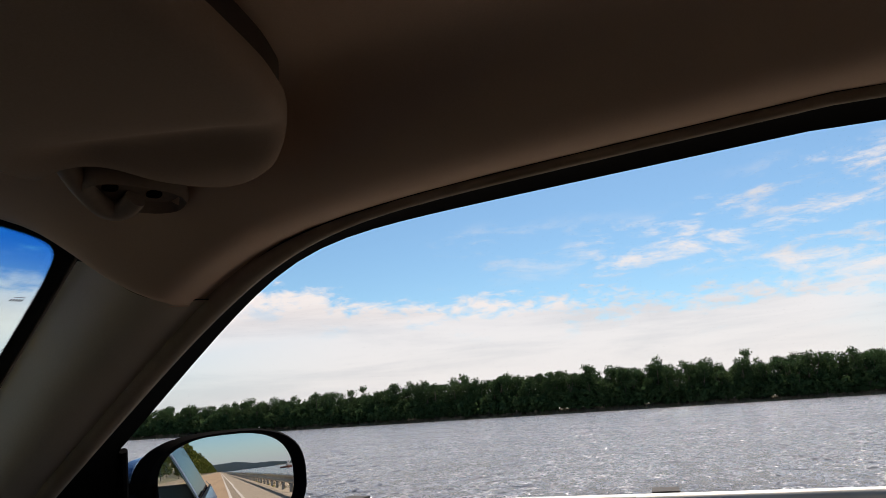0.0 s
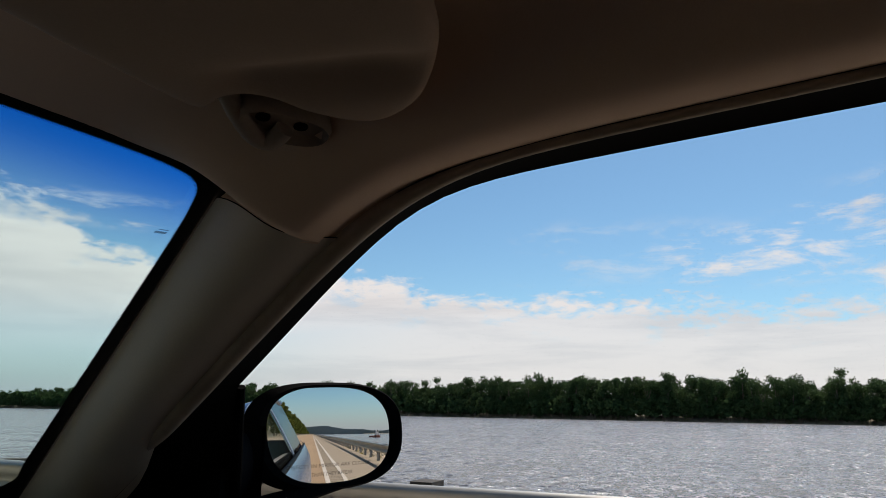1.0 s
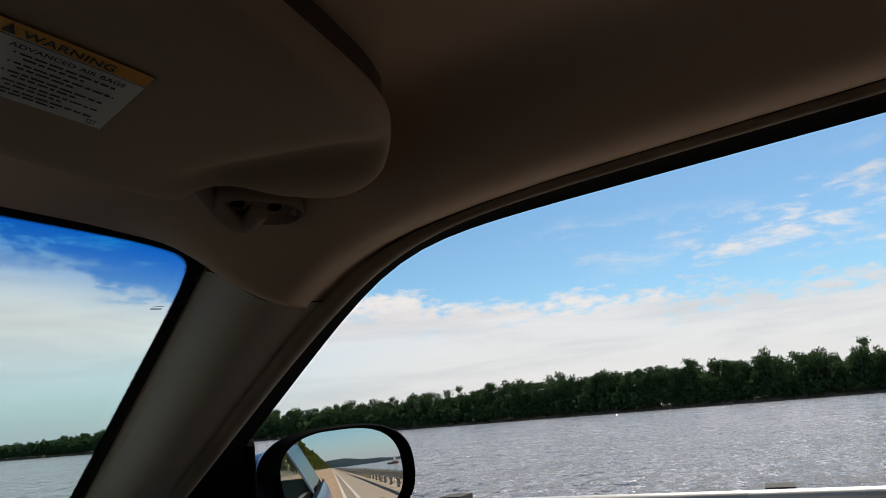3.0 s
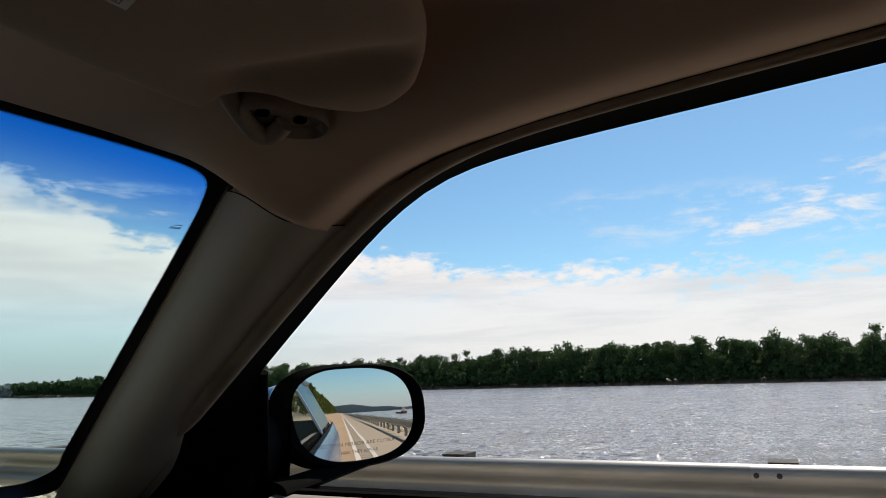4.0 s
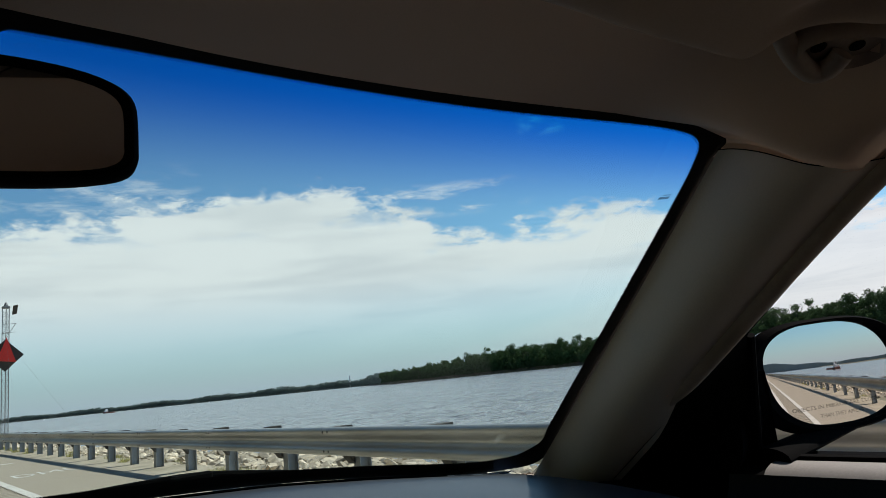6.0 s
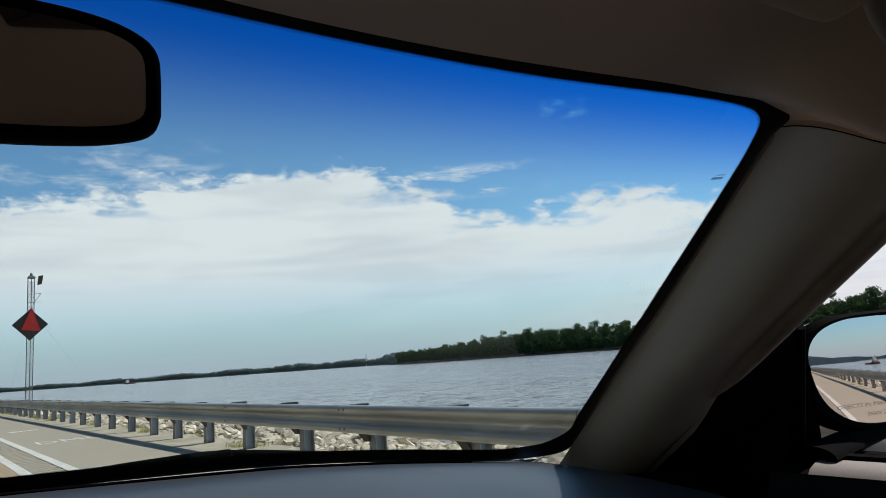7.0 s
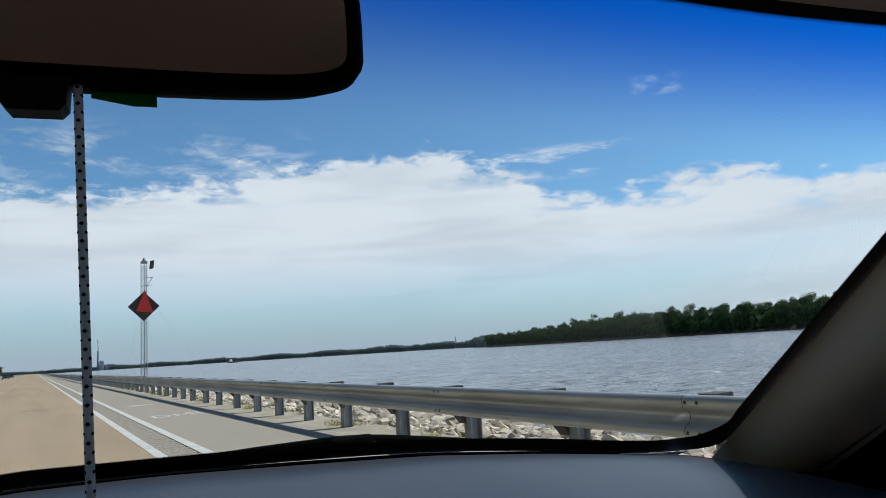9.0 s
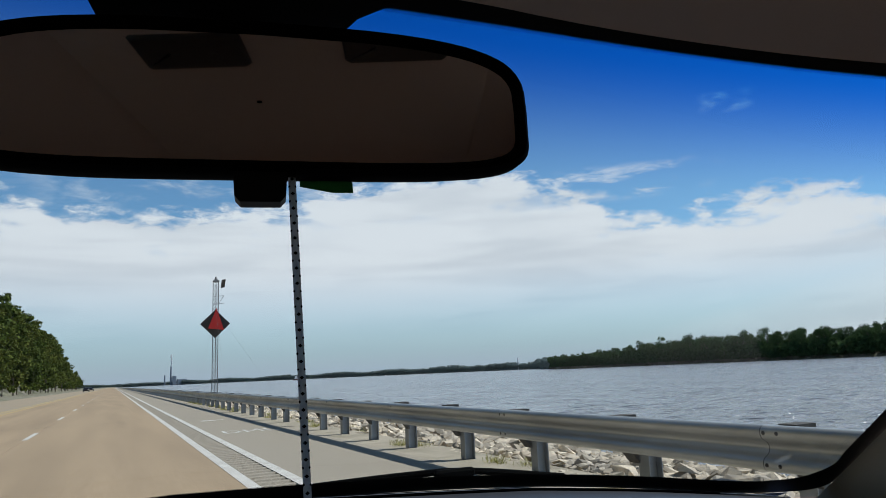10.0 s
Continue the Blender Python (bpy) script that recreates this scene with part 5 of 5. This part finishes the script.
for i in range(N0, N1):
    y = RAIL_Y0 + BAY * i
    o = part("post", post_mesh, rail)
    o.location = (rnd.uniform(-0.008, 0.008), y, rnd.uniform(-0.012, 0.006))
    o.rotation_euler = (0, 0, rnd.uniform(-0.03, 0.03))
    o = part("spacer_block", block_mesh, rail)
    o.location = (0, y, rnd.uniform(-0.006, 0.012))
    if i % 2 == 0:
        o = part("rail_panel", beam_mesh, rail)
        o.location = (0, y, 0)
        if -8 <= i <= 16:
            for bz in (0.70, 0.475):
                for by in (0.025, 0.135):
                    o = part("bolt", bolt_mesh, rail)
                    o.location = (0, y + by, bz)
        if i % 6 == 0:
            o = part("lap_line", lapmark, rail, "dark overlap line")
            o.location = (0, y + 0.162, 0)
far = Build()
for y0, y1 in ((-900.0, RAIL_Y0 + BAY * N0 - 0.05), (RAIL_Y0 + BAY * N1 + 0.05, 1400.0)):
    far.loft([[(RAIL_X + p.x, y, p.y) for p in profile] for y in (y0, y1)])
    k = 0
    while y0 + BAY * k < y1:
        y = y0 + BAY * k
        far.box((4.49, y - 0.07, -0.6), (4.64, y + 0.07, 0.70))
        k += 1
part("far_rail", far.mesh(M_STEEL), rail, "galvanized rail running off into the distance", "stuff")

# ---------------------------------------------------------------- riprap


def rock_mesh(seed, mat):
    r = random.Random(seed)
    bm = bmesh.new()
    sx, sy, sz = r.uniform(0.75, 1.3), r.uniform(0.7, 1.2), r.uniform(0.40, 0.80)
    for _ in range(13):
        d = Vector((r.gauss(0, 1), r.gauss(0, 1), r.gauss(0, 1))).normalized()
        k = 0.5 / max(abs(d.x), abs(d.y), abs(d.z)) ** 0.7 * r.uniform(0.78, 1.05)
        bm.verts.new((d.x * sx * k, d.y * sy * k, d.z * sz * k))
    bmesh.ops.convex_hull(bm, input=bm.verts)
    me = bpy.data.meshes.new("rock")
    bm.to_mesh(me)
    bm.free()
    me.materials.append(mat)
    return me


kinds = [rock_mesh(s, M_ROCK) for s in range(14)]
rnd = random.Random(21)
bank = thing("embankment", (7, 0, -1), "pale limestone riprap sloping down to the river", "rock bank", kind="structure")
for i in range(290):
    x, y = 4.95 + 3.0 * rnd.random(), rnd.uniform(2.0, 20.0)
    s = rnd.uniform(0.13, 0.36) * (0.7 if x < 5.3 else 1.0)
    o = part("rock", kinds[i % 14], bank)
    o.location = (x, y, ground_z(x, y) + 0.10 * s + rnd.uniform(0, 0.08))
    o.rotation_euler = (rnd.uniform(-0.5, 0.5), rnd.uniform(-0.5, 0.5), rnd.uniform(0, 6.28))
    o.scale = (s, s, s)
tv, tf = [], []
for me in kinds:
    tv.append(np.array([v.co for v in me.vertices]))
    tf.append([tuple(p.vertices) for p in me.polygons])
allv, allf, base = [], [], 0
for i in range(15000):
    if i < 9600:
        x, y = 4.85 + 3.6 * rnd.random() ** 1.2, rnd.uniform(0.0, 30.0)
    elif i < 12600:
        x, y = 4.95 + 5.0 * rnd.random() ** 1.2, rnd.uniform(20.0, 130.0)
    else:
        x, y = 4.95 + 4.0 * rnd.random() ** 1.2, rnd.uniform(-70.0, 0.0)
    s = 0.07 + 0.24 * rnd.random() ** 1.7
    s *= 1.0 if y < 40 else 1.8
    if x < 5.2:
        s *= 0.55
    k = rnd.randrange(14)
    rot = np.array(Euler((rnd.uniform(-0.6, 0.6), rnd.uniform(-0.6, 0.6), rnd.uniform(0, 6.28))).to_matrix())
    allv.append(tv[k] @ rot.T * s + np.array((x, y, ground_z(x, y) + 0.08 * s)))
    allf += [tuple(j + base for j in f) for f in tf[k]]
    base += len(tv[k])
part("rubble", mesh_of(np.concatenate(allv).tolist(), allf, M_ROCKS), bank, "loose limestone rubble", "stuff")

# tufts of dry grass among the stones
rnd = random.Random(8)
blades = []
for i in range(70):
    cx, cy = 4.45 + rnd.random() * 0.75, rnd.uniform(3, 62)
    if i % 4 == 0:
        cy = rnd.uniform(-30, 0)
    for k in range(140):
        bx, by, h, a = cx + rnd.gauss(0, 0.07), cy + rnd.gauss(0, 0.13), rnd.uniform(0.04, 0.15), rnd.uniform(0, 6.28)
        lx, ly, w = rnd.gauss(0, 0.06), rnd.gauss(0, 0.06), 0.0045
        z = ground_z(bx, by)
        ca, sa = math.cos(a) * w, math.sin(a) * w
        blades += [(bx - ca, by - sa, z), (bx + ca, by + sa, z), (bx + lx + ca * 0.3, by + ly + sa * 0.3, z + h), (bx + lx - ca * 0.3, by + ly - sa * 0.3, z + h)]
tagged(new("grass", quads_mesh(blades, len(blades) // 4, M_GRASS)), "dry yellow-green grass tufts among the riprap", "grass", kind="stuff")

# ---------------------------------------------------------------- trees


def tree_template(seed, leaves, leaf, height=1.0, spread=0.30):
    """Corners of the leaf clumps and of the wood, for a tree one unit tall."""
    r = np.random.RandomState(seed)
    lobes = []
    for _ in range(r.randint(9, 14)):
        a, d, z = r.uniform(0, 6.28), spread * r.uniform(0.1, 0.75), r.uniform(0.26, 0.90)
        d *= 1.0 - 0.5 * max(0, z - 0.6)
        lobes.append((d * math.cos(a), d * math.sin(a), z, r.uniform(0.09, 0.165)))
    out = []
    for k in range(leaves):
        lx, ly, lz, lr = lobes[k % len(lobes)]
        d = r.normal(size=3)
        d /= np.linalg.norm(d)
        p = np.array((lx, ly, lz)) + d * lr * r.uniform(0.35, 1.05) * np.array((1, 1, 0.8))
        p[2] = max(p[2], 0.08)
        a, b = r.normal(size=3), r.normal(size=3)
        a /= np.linalg.norm(a)
        b -= a * (a @ b)
        b /= np.linalg.norm(b)
        s = leaf * r.uniform(0.6, 1.3)
        out += [p - a * s - b * s * 0.4, p + a * s * 0.3 - b * s, p + a * s + b * s * 0.5, p - a * s * 0.4 + b * s]
    wood = []

    def limb(p, q, r0, r1):
        p, q = np.array(p), np.array(q)
        d = q - p
        side = np.cross(d, (0.3, 0.7, 0.2))
        side /= np.linalg.norm(side)
        oth = np.cross(d, side)
        oth /= np.linalg.norm(oth)
        ring = [side, oth, -side, -oth]
        for i in range(4):
            a, b = ring[i], ring[(i + 1) % 4]
            wood.extend([p + a * r0, p + b * r0, q + b * r1, q + a * r1])

    limb((0, 0, -0.03), (0.01, 0.0, 0.55), 0.018, 0.010)
    for lx, ly, lz, lr in lobes[:6]:
        limb((0, 0, 0.22 + 0.2 * lz), (lx, ly, lz), 0.009, 0.004)
    return np.array(out), np.array(wood)


def plant(rows, templates, name, leaf_mat, label, category, kind="stuff", group=""):
    """rows: x, y, z, height, template, turn."""
    lv, wv = [], []
    for x, y, z, h, k, a in rows:
        rot = np.array(((math.cos(a), -math.sin(a), 0), (math.sin(a), math.cos(a), 0), (0, 0, 1)))
        for src, dst in zip(templates[k], (lv, wv)):
            dst.append(src @ rot.T * h + np.array((x, y, z)))
    lv, wv = np.concatenate(lv), np.concatenate(wv)
    t = thing(name, (rows[0][0], rows[0][1], rows[0][2]), label, category, group, kind)
    part("crown", quads_mesh(lv, len(lv) // 4, leaf_mat), t, "", kind)
    part("trunk", quads_mesh(wv, len(wv) // 4, M_BARK), t, "", kind)
    return t


rs = np.random.RandomState(4)
far_kinds = [tree_template(s, 1150, 0.0175, spread=sp) for s, sp in zip(range(10), (0.20, 0.25, 0.28, 0.22, 0.25, 0.19, 0.30, 0.23, 0.27, 0.22))]
rows = []
y = -420.0
while y < 893:
    near_tip = sstep(640, 890, y)
    for depth, back in ((3, 0), (14, 1), (32, 2)):
        h = rs.uniform(28, 37) * (1 + 0.13 * (rs.rand() > 0.88)) * (1 - 0.2 * sstep(150, 380, y)) * (1 - 0.38 * near_tip) * (0.62 if back == 0 and rs.rand() > 0.55 else 1.0)
        rows.append((604 + depth + rs.uniform(-3, 4), y + rs.uniform(-3, 3), 0.4, h, rs.randint(10), rs.uniform(0, 6.28)))
    y += rs.uniform(4.6, 7.8)
plant(rows, far_kinds, "woods_on_far_bank", M_LEAF, "dense dark green riverside woods on the far bank", "woods")
# undergrowth along the waterline closes the wood's foot
low_kinds = [tree_template(40 + s, 190, 0.075, spread=0.5) for s in range(4)]
rows = [(601 + rs.uniform(0, 6), yy + rs.uniform(-2, 2), -3.0, rs.uniform(12, 20), rs.randint(4), rs.uniform(0, 6.28)) for yy in np.arange(-420, 896, 1.9)]
rows += [(628 + rs.uniform(0, 12), yy + rs.uniform(-2, 2), 0.0, rs.uniform(13, 19), rs.randint(4), rs.uniform(0, 6.28)) for yy in np.arange(-420, 880, 2.6)]
rows += [(652 + rs.uniform(0, 10), yy, -0.5, rs.uniform(14, 20), rs.randint(4), rs.uniform(0, 6.28)) for yy in np.arange(-420, 880, 2.2)]
plant(rows, low_kinds, "waterside_bushes", M_LEAF, "low bushes along the far waterline", "bushes")

# distant shore ahead, its haze painted as a pale blue-green base colour
shore = spline([(700, 1050, 0), (980, 1560, 0), (960, 2100, 0), (830, 2700, 0), (560, 3350, 0), (260, 3950, 0), (-150, 4250, 0), (-700, 4300, 0)], 12)
b = Build()
b.loft([[(p.x, p.y, -6) for p in shore], [(p.x + 6, p.y + 6, WATER_Z + 1.2) for p in shore], [(p.x + 16, p.y + 12, 7 + 1.5 * math.sin(0.9 * i) + 0.8 * math.sin(2.3 * i)) for i, p in enumerate(shore)], [(p.x + 500, p.y + 300, 8) for p in shore]])
tagged(new("far_shore", b.mesh(M_HAZE, True)), "low distant river shore, haze put into its colour", "shore", kind="structure")
dist_kinds = [tree_template(70 + s, 90, 0.10, spread=0.6) for s in range(6)]
rows = []
for i in range(len(shore) - 1):
    p, q = shore[i], shore[i + 1]
    n = int((q - p).length / 4.5)
    for k in range(n):
        c = p.lerp(q, k / n)
        for back in (8, 30):
            rows.append((c.x + back + rs.uniform(-4, 4), c.y + back * 0.5 + rs.uniform(-4, 4), -3.2, rs.uniform(15, 22) * (1.0 + 0.14 * math.sin(i * 0.9)), rs.randint(6), rs.uniform(0, 6.28)))
plant(rows, dist_kinds, "woods_on_distant_shore", M_HAZE, "green tree belt on the distant shore, haze put into its colour", "woods")

# bluff on the landward side
bluff_kinds = [tree_template(20 + s, 700, 0.034, spread=0.38) for s in range(6)]
rows = []
for yy in np.arange(-30, 610, 7.5):
    for xx in (-25, -31, -38, -46, -58):
        x, y = xx + rs.uniform(-2.5, 2.5), yy + rs.uniform(-3, 3)
        if -44 < x < -33 and 150 < y < 250 and rs.rand() < 0.6:
            continue
        rows.append((x, y, ground_z(x, y) - 0.4, rs.uniform(9, 16) * (0.75 if x > -28 else 1.0), rs.randint(6), rs.uniform(0, 6.28)))
thin_kinds = [tree_template(30 + s, 240, 0.055, spread=0.42) for s in range(4)]
back_rows = []
for yy in np.arange(-1800, -30, 11.0):
    for xx in (-24, -32, -41, -54):
        x, y = xx + rs.uniform(-2.5, 2.5), yy + rs.uniform(-4, 4)
        back_rows.append((x, y, ground_z(x, y) - 0.4, rs.uniform(9, 16), rs.randint(4), rs.uniform(0, 6.28)))
plant(back_rows, thin_kinds, "woods_downstream", M_LEAF2, "green woods along the bluff behind the car", "woods")
plant(rows, bluff_kinds, "woods_on_bluff", M_LEAF2, "sunlit green and yellow-green woods covering the bluff", "woods")
cliff = Build()
for y0, y1, z0, z1 in ((165, 205, 16, 24), (215, 235, 14, 20), (-160, -60, 12, 24), (-320, -200, 12, 22)):
    rws = []
    for i in range(9):
        z = z0 + (z1 - z0) * i / 8
        rws.append([(-36.5 - 0.35 * i + 0.9 * math.sin(3.1 * i + 0.7 * j) * (0.4 + 0.6 * (i % 2)), y0 + (y1 - y0) * j / 24, z + 0.3 * math.sin(j * 1.7)) for j in range(25)])
    cliff.loft(rws)
tagged(new("cliff", cliff.mesh(M_CLIFF)), "pale limestone cliff ledges among the trees", "cliff", kind="structure")
# hills downstream behind the car, with haze put into their colour
b = Build()
b.loft([[(-1500 + 110 * j, -3600 + 25 * j, -4 if k == 0 else -4 + (75 + 16 * math.sin(j * 0.55) + 9 * math.sin(j * 1.7 + 1)) * (0.35 + 0.65 * sstep(26, 10, j))) for j in range(40)] for k in (0, 1)])
tagged(new("backdrop", b.mesh(M_HILL, True)), "wooded hills downstream, haze put into their colour", "hills", kind="structure")

# ---------------------------------------------------------------- navigation mast
TX, TY = 5.85, 47.0


def build_mast():
    m = thing("navigation_mast", (TX, TY, 0), "guyed lattice mast with dark diamond and red triangle daymark", "navigation mast")
    foot = [Vector((TX + 0.20 * math.cos(a), TY + 0.20 * math.sin(a), 0)) for a in (radians(200), radians(320), radians(80))]
    top = 7.75
    for f in foot:
        part("leg", Build().tube([f + Vector((0, 0, 0.35)), f + Vector((0, 0, top))], 0.022, 8).mesh(M_MAST, True), m)
    lace, z, k = Build(), 0.5, 0
    while z < top - 0.3:
        for i in range(3):
            a, c = foot[i], foot[(i + 1) % 3]
            lace.tube([a + Vector((0, 0, z)), c + Vector((0, 0, z))], 0.007, 5)
            lace.tube([a + Vector((0, 0, z)), c + Vector((0, 0, z + 0.34))], 0.006, 5)
            lace.tube([c + Vector((0, 0, z)), a + Vector((0, 0, z + 0.34))], 0.006, 5)
        z += 0.34
        k += 1
    part("lacing", lace.mesh(M_MAST), m, "thin cross bracing", "stuff")
    c, h = Vector((TX - 0.05, TY - 0.26, 4.98)), 0.93
    ax = Vector((0.985, -0.17, 0))
    nrm = Vector((-0.17, -0.985, 0))

    def plate(pts, off, thick):
        f = [c + ax * x + Vector((0, 0, z)) + nrm * off for x, z in pts]
        return Build().loft([f, [q + nrm * thick for q in f]], True, True)

    part("diamond_panel", plate([(-h, 0), (0, -h), (h, 0), (0, h)], 0.0, 0.02).mesh(M_BOARD), m, "dark grey-brown diamond panel")
    part("red_triangle_panel", plate([(-0.42, -0.30), (0.56, -0.42), (0.08, 1.02)], 0.22, 0.02).mesh(M_RED), m, "bright red triangle panel")
    for x, z in ((-0.2, -0.2), (0.3, -0.2), (0.08, 0.5)):
        p = c + ax * x + Vector((0, 0, z))
        part("panel_bracket", Build().tube([p, p + nrm * 0.22], 0.015, 6).mesh(M_MAST), m)
    part("lamp_housing", Build().box((TX - 0.20, TY - 0.17, top), (TX + 0.20, TY + 0.17, top + 0.14), 0.03).tube([(TX, TY, top + 0.14), (TX, TY, top + 0.22), (TX, TY, top + 0.36)], [0.10, 0.10, 0.05], 12).mesh(M_MAST), m, "grey lamp housing")
    p = Vector((TX + 0.42, TY - 0.1, top - 0.10))
    part("solar_panel", Build().loft([[p + Vector((-0.10, -0.22, 0.22)), p + Vector((0.12, -0.22, 0.28)), p + Vector((0.12, 0.22, -0.18)), p + Vector((-0.10, 0.22, -0.24))], [p + Vector((-0.07, -0.24, 0.20)), p + Vector((0.15, -0.24, 0.26)), p + Vector((0.15, 0.20, -0.20)), p + Vector((-0.07, 0.20, -0.26))]], True, True).mesh(M_BOARD), m, "tilted dark solar panel")
    br = Build()
    for z in (top - 0.95, top - 1.45):
        br.tube([(TX - 0.18, TY - 0.05, z), (TX + 0.5, TY - 0.1, z + 0.05)], 0.016, 6)
    br.tube([(TX + 0.5, TY - 0.1, top - 0.90), (TX + 0.15, TY - 0.1, top - 1.45)], 0.016, 6)
    part("step_bracket", br.mesh(M_MAST), m)
    for dx, dy in ((-0.3, -8.0), (-0.3, 8.5), (6.5, 1.0)):
        a = Vector((TX, TY, 5.9))
        e = Vector((TX + dx, TY + dy, ground_z(TX + dx, TY + dy) + 0.1))
        part("guy_wire", Build().tube([a, a.lerp(e, 0.88)], 0.0035, 5).mesh(M_MAST), m)
        part("guy_tensioner", Build().tube([a.lerp(e, 0.88), a.lerp(e, 0.93), e], [0.014, 0.022, 0.016], 6).mesh(M_BOLT), m)
    k = thing("mast_footing", (TX, TY, 0), "tan concrete footing block under the mast", "concrete block")
    part("block", Build().box((4.82, TY - 0.95, -0.4), (6.5, TY + 0.75, 0.42), 0.03).mesh(M_CONC), k)


build_mast()

# ---------------------------------------------------------------- river traffic, power plant, cars
plant_at = Vector((268, 3900, 0))
pw = thing("power_plant", plant_at, "grey power plant with a tall chimney and steam, haze put into its colour", "power plant")
part("chimney", Build().tube([plant_at + Vector((0, 0, -3)), plant_at + Vector((0, 0, 92))], [5.5, 4.0], 14).mesh(M_PLANT, True), pw)
part("short_chimney", Build().tube([plant_at + Vector((-30, 0, -3)), plant_at + Vector((-30, 0, 48))], [4, 3.4], 12).mesh(M_PLANT, True), pw)
part("boiler_house", Build().box((plant_at.x + 8, plant_at.y - 25, -3), (plant_at.x + 26, plant_at.y + 20, 44), 2).mesh(M_PLANT), pw)
part("turbine_hall", Build().box((plant_at.x + 30, plant_at.y - 25, -3), (plant_at.x + 78, plant_at.y + 20, 26), 2).mesh(M_PLANT), pw)
part("steam", Build().tube([plant_at + Vector((1 + 1.5 * math.sin(i), 0, 92 + 9 * i)) for i in range(8)], [3.2, 4.2, 3.6, 4.4, 3.6, 4.2, 5, 1.5], 10).mesh(M_STEAM, True), pw, "white steam plume", "stuff")


def barge(name, at, s, label):
    t = thing(name, at, label, "barge")
    o = Vector(at)
    part("hull", Build().box(o + Vector((-5 * s, -22 * s, -0.5)), o + Vector((5 * s, 14 * s, 2.0 * s)), 0.4).mesh(M_BARGE), t, "rust-red barge hull")
    part("pusher_deck", Build().box(o + Vector((-4 * s, 15 * s, -0.5)), o + Vector((4 * s, 30 * s, 2.6 * s)), 0.3).mesh(M_BARGE), t)
    part("deckhouse", Build().box(o + Vector((-3 * s, 17 * s, 2.6 * s)), o + Vector((3 * s, 28 * s, 5.2 * s)), 0.2).mesh(M_BOAT), t, "white deckhouse")
    part("wheelhouse", Build().box(o + Vector((-2 * s, 18 * s, 5.2 * s)), o + Vector((2 * s, 22 * s, 8.2 * s)), 0.2).mesh(M_BOAT), t, "white wheelhouse")
    part("stack", Build().tube([o + Vector((0, 25 * s, 5)), o + Vector((0, 25 * s, 9.0 * s))], 0.6 * s, 8).mesh(M_CARDARK), t)


barge("towboat_with_barge", (88, -370, WATER_Z), 0.85, "red towboat pushing a low barge downstream")
barge("distant_towboat", (420, 1750, WATER_Z), 1.2, "small distant red towboat on the river")
for nm, x, y in (("motorboat", 560, 1500), ("motorboat", 330, 2000)):
    o = Vector((x, y, WATER_Z))
    t = thing(nm, o, "small white motorboat far out on the river", "boat", "motorboats")
    part("hull", Build().loft([[o + Vector((-1.5 * k, -4, z)), o + Vector((1.5 * k, -4, z)), o + Vector((1.5 * k, 2, z)), o + Vector((0, 5 * k, z)), o + Vector((-1.5 * k, 2, z))] for k, z in ((0.7, -0.2), (1.0, 1.2))], True, True).mesh(M_BOAT), t)
    part("cabin", Build().box(o + Vector((-1, -2, 1.2)), o + Vector((1, 1, 2.3)), 0.2).mesh(M_BOAT), t)
o = Vector((1000, 1640, 0))
t = thing("channel_tower", o, "slender white channel marker tower on the shore", "marker tower")
part("shaft", Build().tube([o + Vector((0, 0, -4)), o + Vector((0, 0, 26))], [2.2, 1.4], 10).mesh(M_BOAT, True), t)
part("lantern", Build().tube([o + Vector((0, 0, 26)), o + Vector((0, 0, 29))], [2.0, 1.2], 10).mesh(M_BOAT, True), t)


def build_car(at, turn, paint, label):
    c = thing("car", (0, 0, 0), label, "car", "cars on the oncoming side")
    b = Build()
    side = [(-2.2, 0.35), (-2.25, 0.75), (-2.1, 0.92), (-1.3, 1.0), (1.1, 0.98), (2.1, 0.82), (2.25, 0.6), (2.2, 0.35)]
    b.loft([[(x, y, z) for y, z in side] for x in (-0.88, -0.8, 0.8, 0.88)], True, True)
    part("body", b.mesh(paint, True), c)
    roof = [(-1.6, 0.98), (-1.0, 1.42), (0.3, 1.45), (1.05, 0.97)]
    part("cabin", Build().loft([[(x * (1 if z < 1.2 else 0.84), y, z) for y, z in roof] for x in (-0.78, 0.78)], True, True).mesh(M_CARDARK, True), c)
    for x in (-0.8, 0.8):
        for y in (-1.4, 1.4):
            part("wheel", Build().tube([(x - 0.1, y, 0.32), (x + 0.1, y, 0.32)], 0.32, 14).mesh(M_TYRE), c)
        part("headlight", Build().box((x * 0.8 - 0.14, -2.27, 0.66), (x * 0.8 + 0.14, -2.2, 0.80), 0.02).mesh(M_BOAT), c, "clear headlight")
    c.matrix_basis = Matrix.Translation(at) @ Matrix.Rotation(turn, 4, "Z")
    return c


first = build_car((-7.9, 250, 0.004), 0.0, M_CARDARK, "dark oncoming car on the far lanes")
for y, x in ((315, -8.2), (420, -11.6)):
    copy_thing(first, Matrix.Translation((x, y, 0.004)))
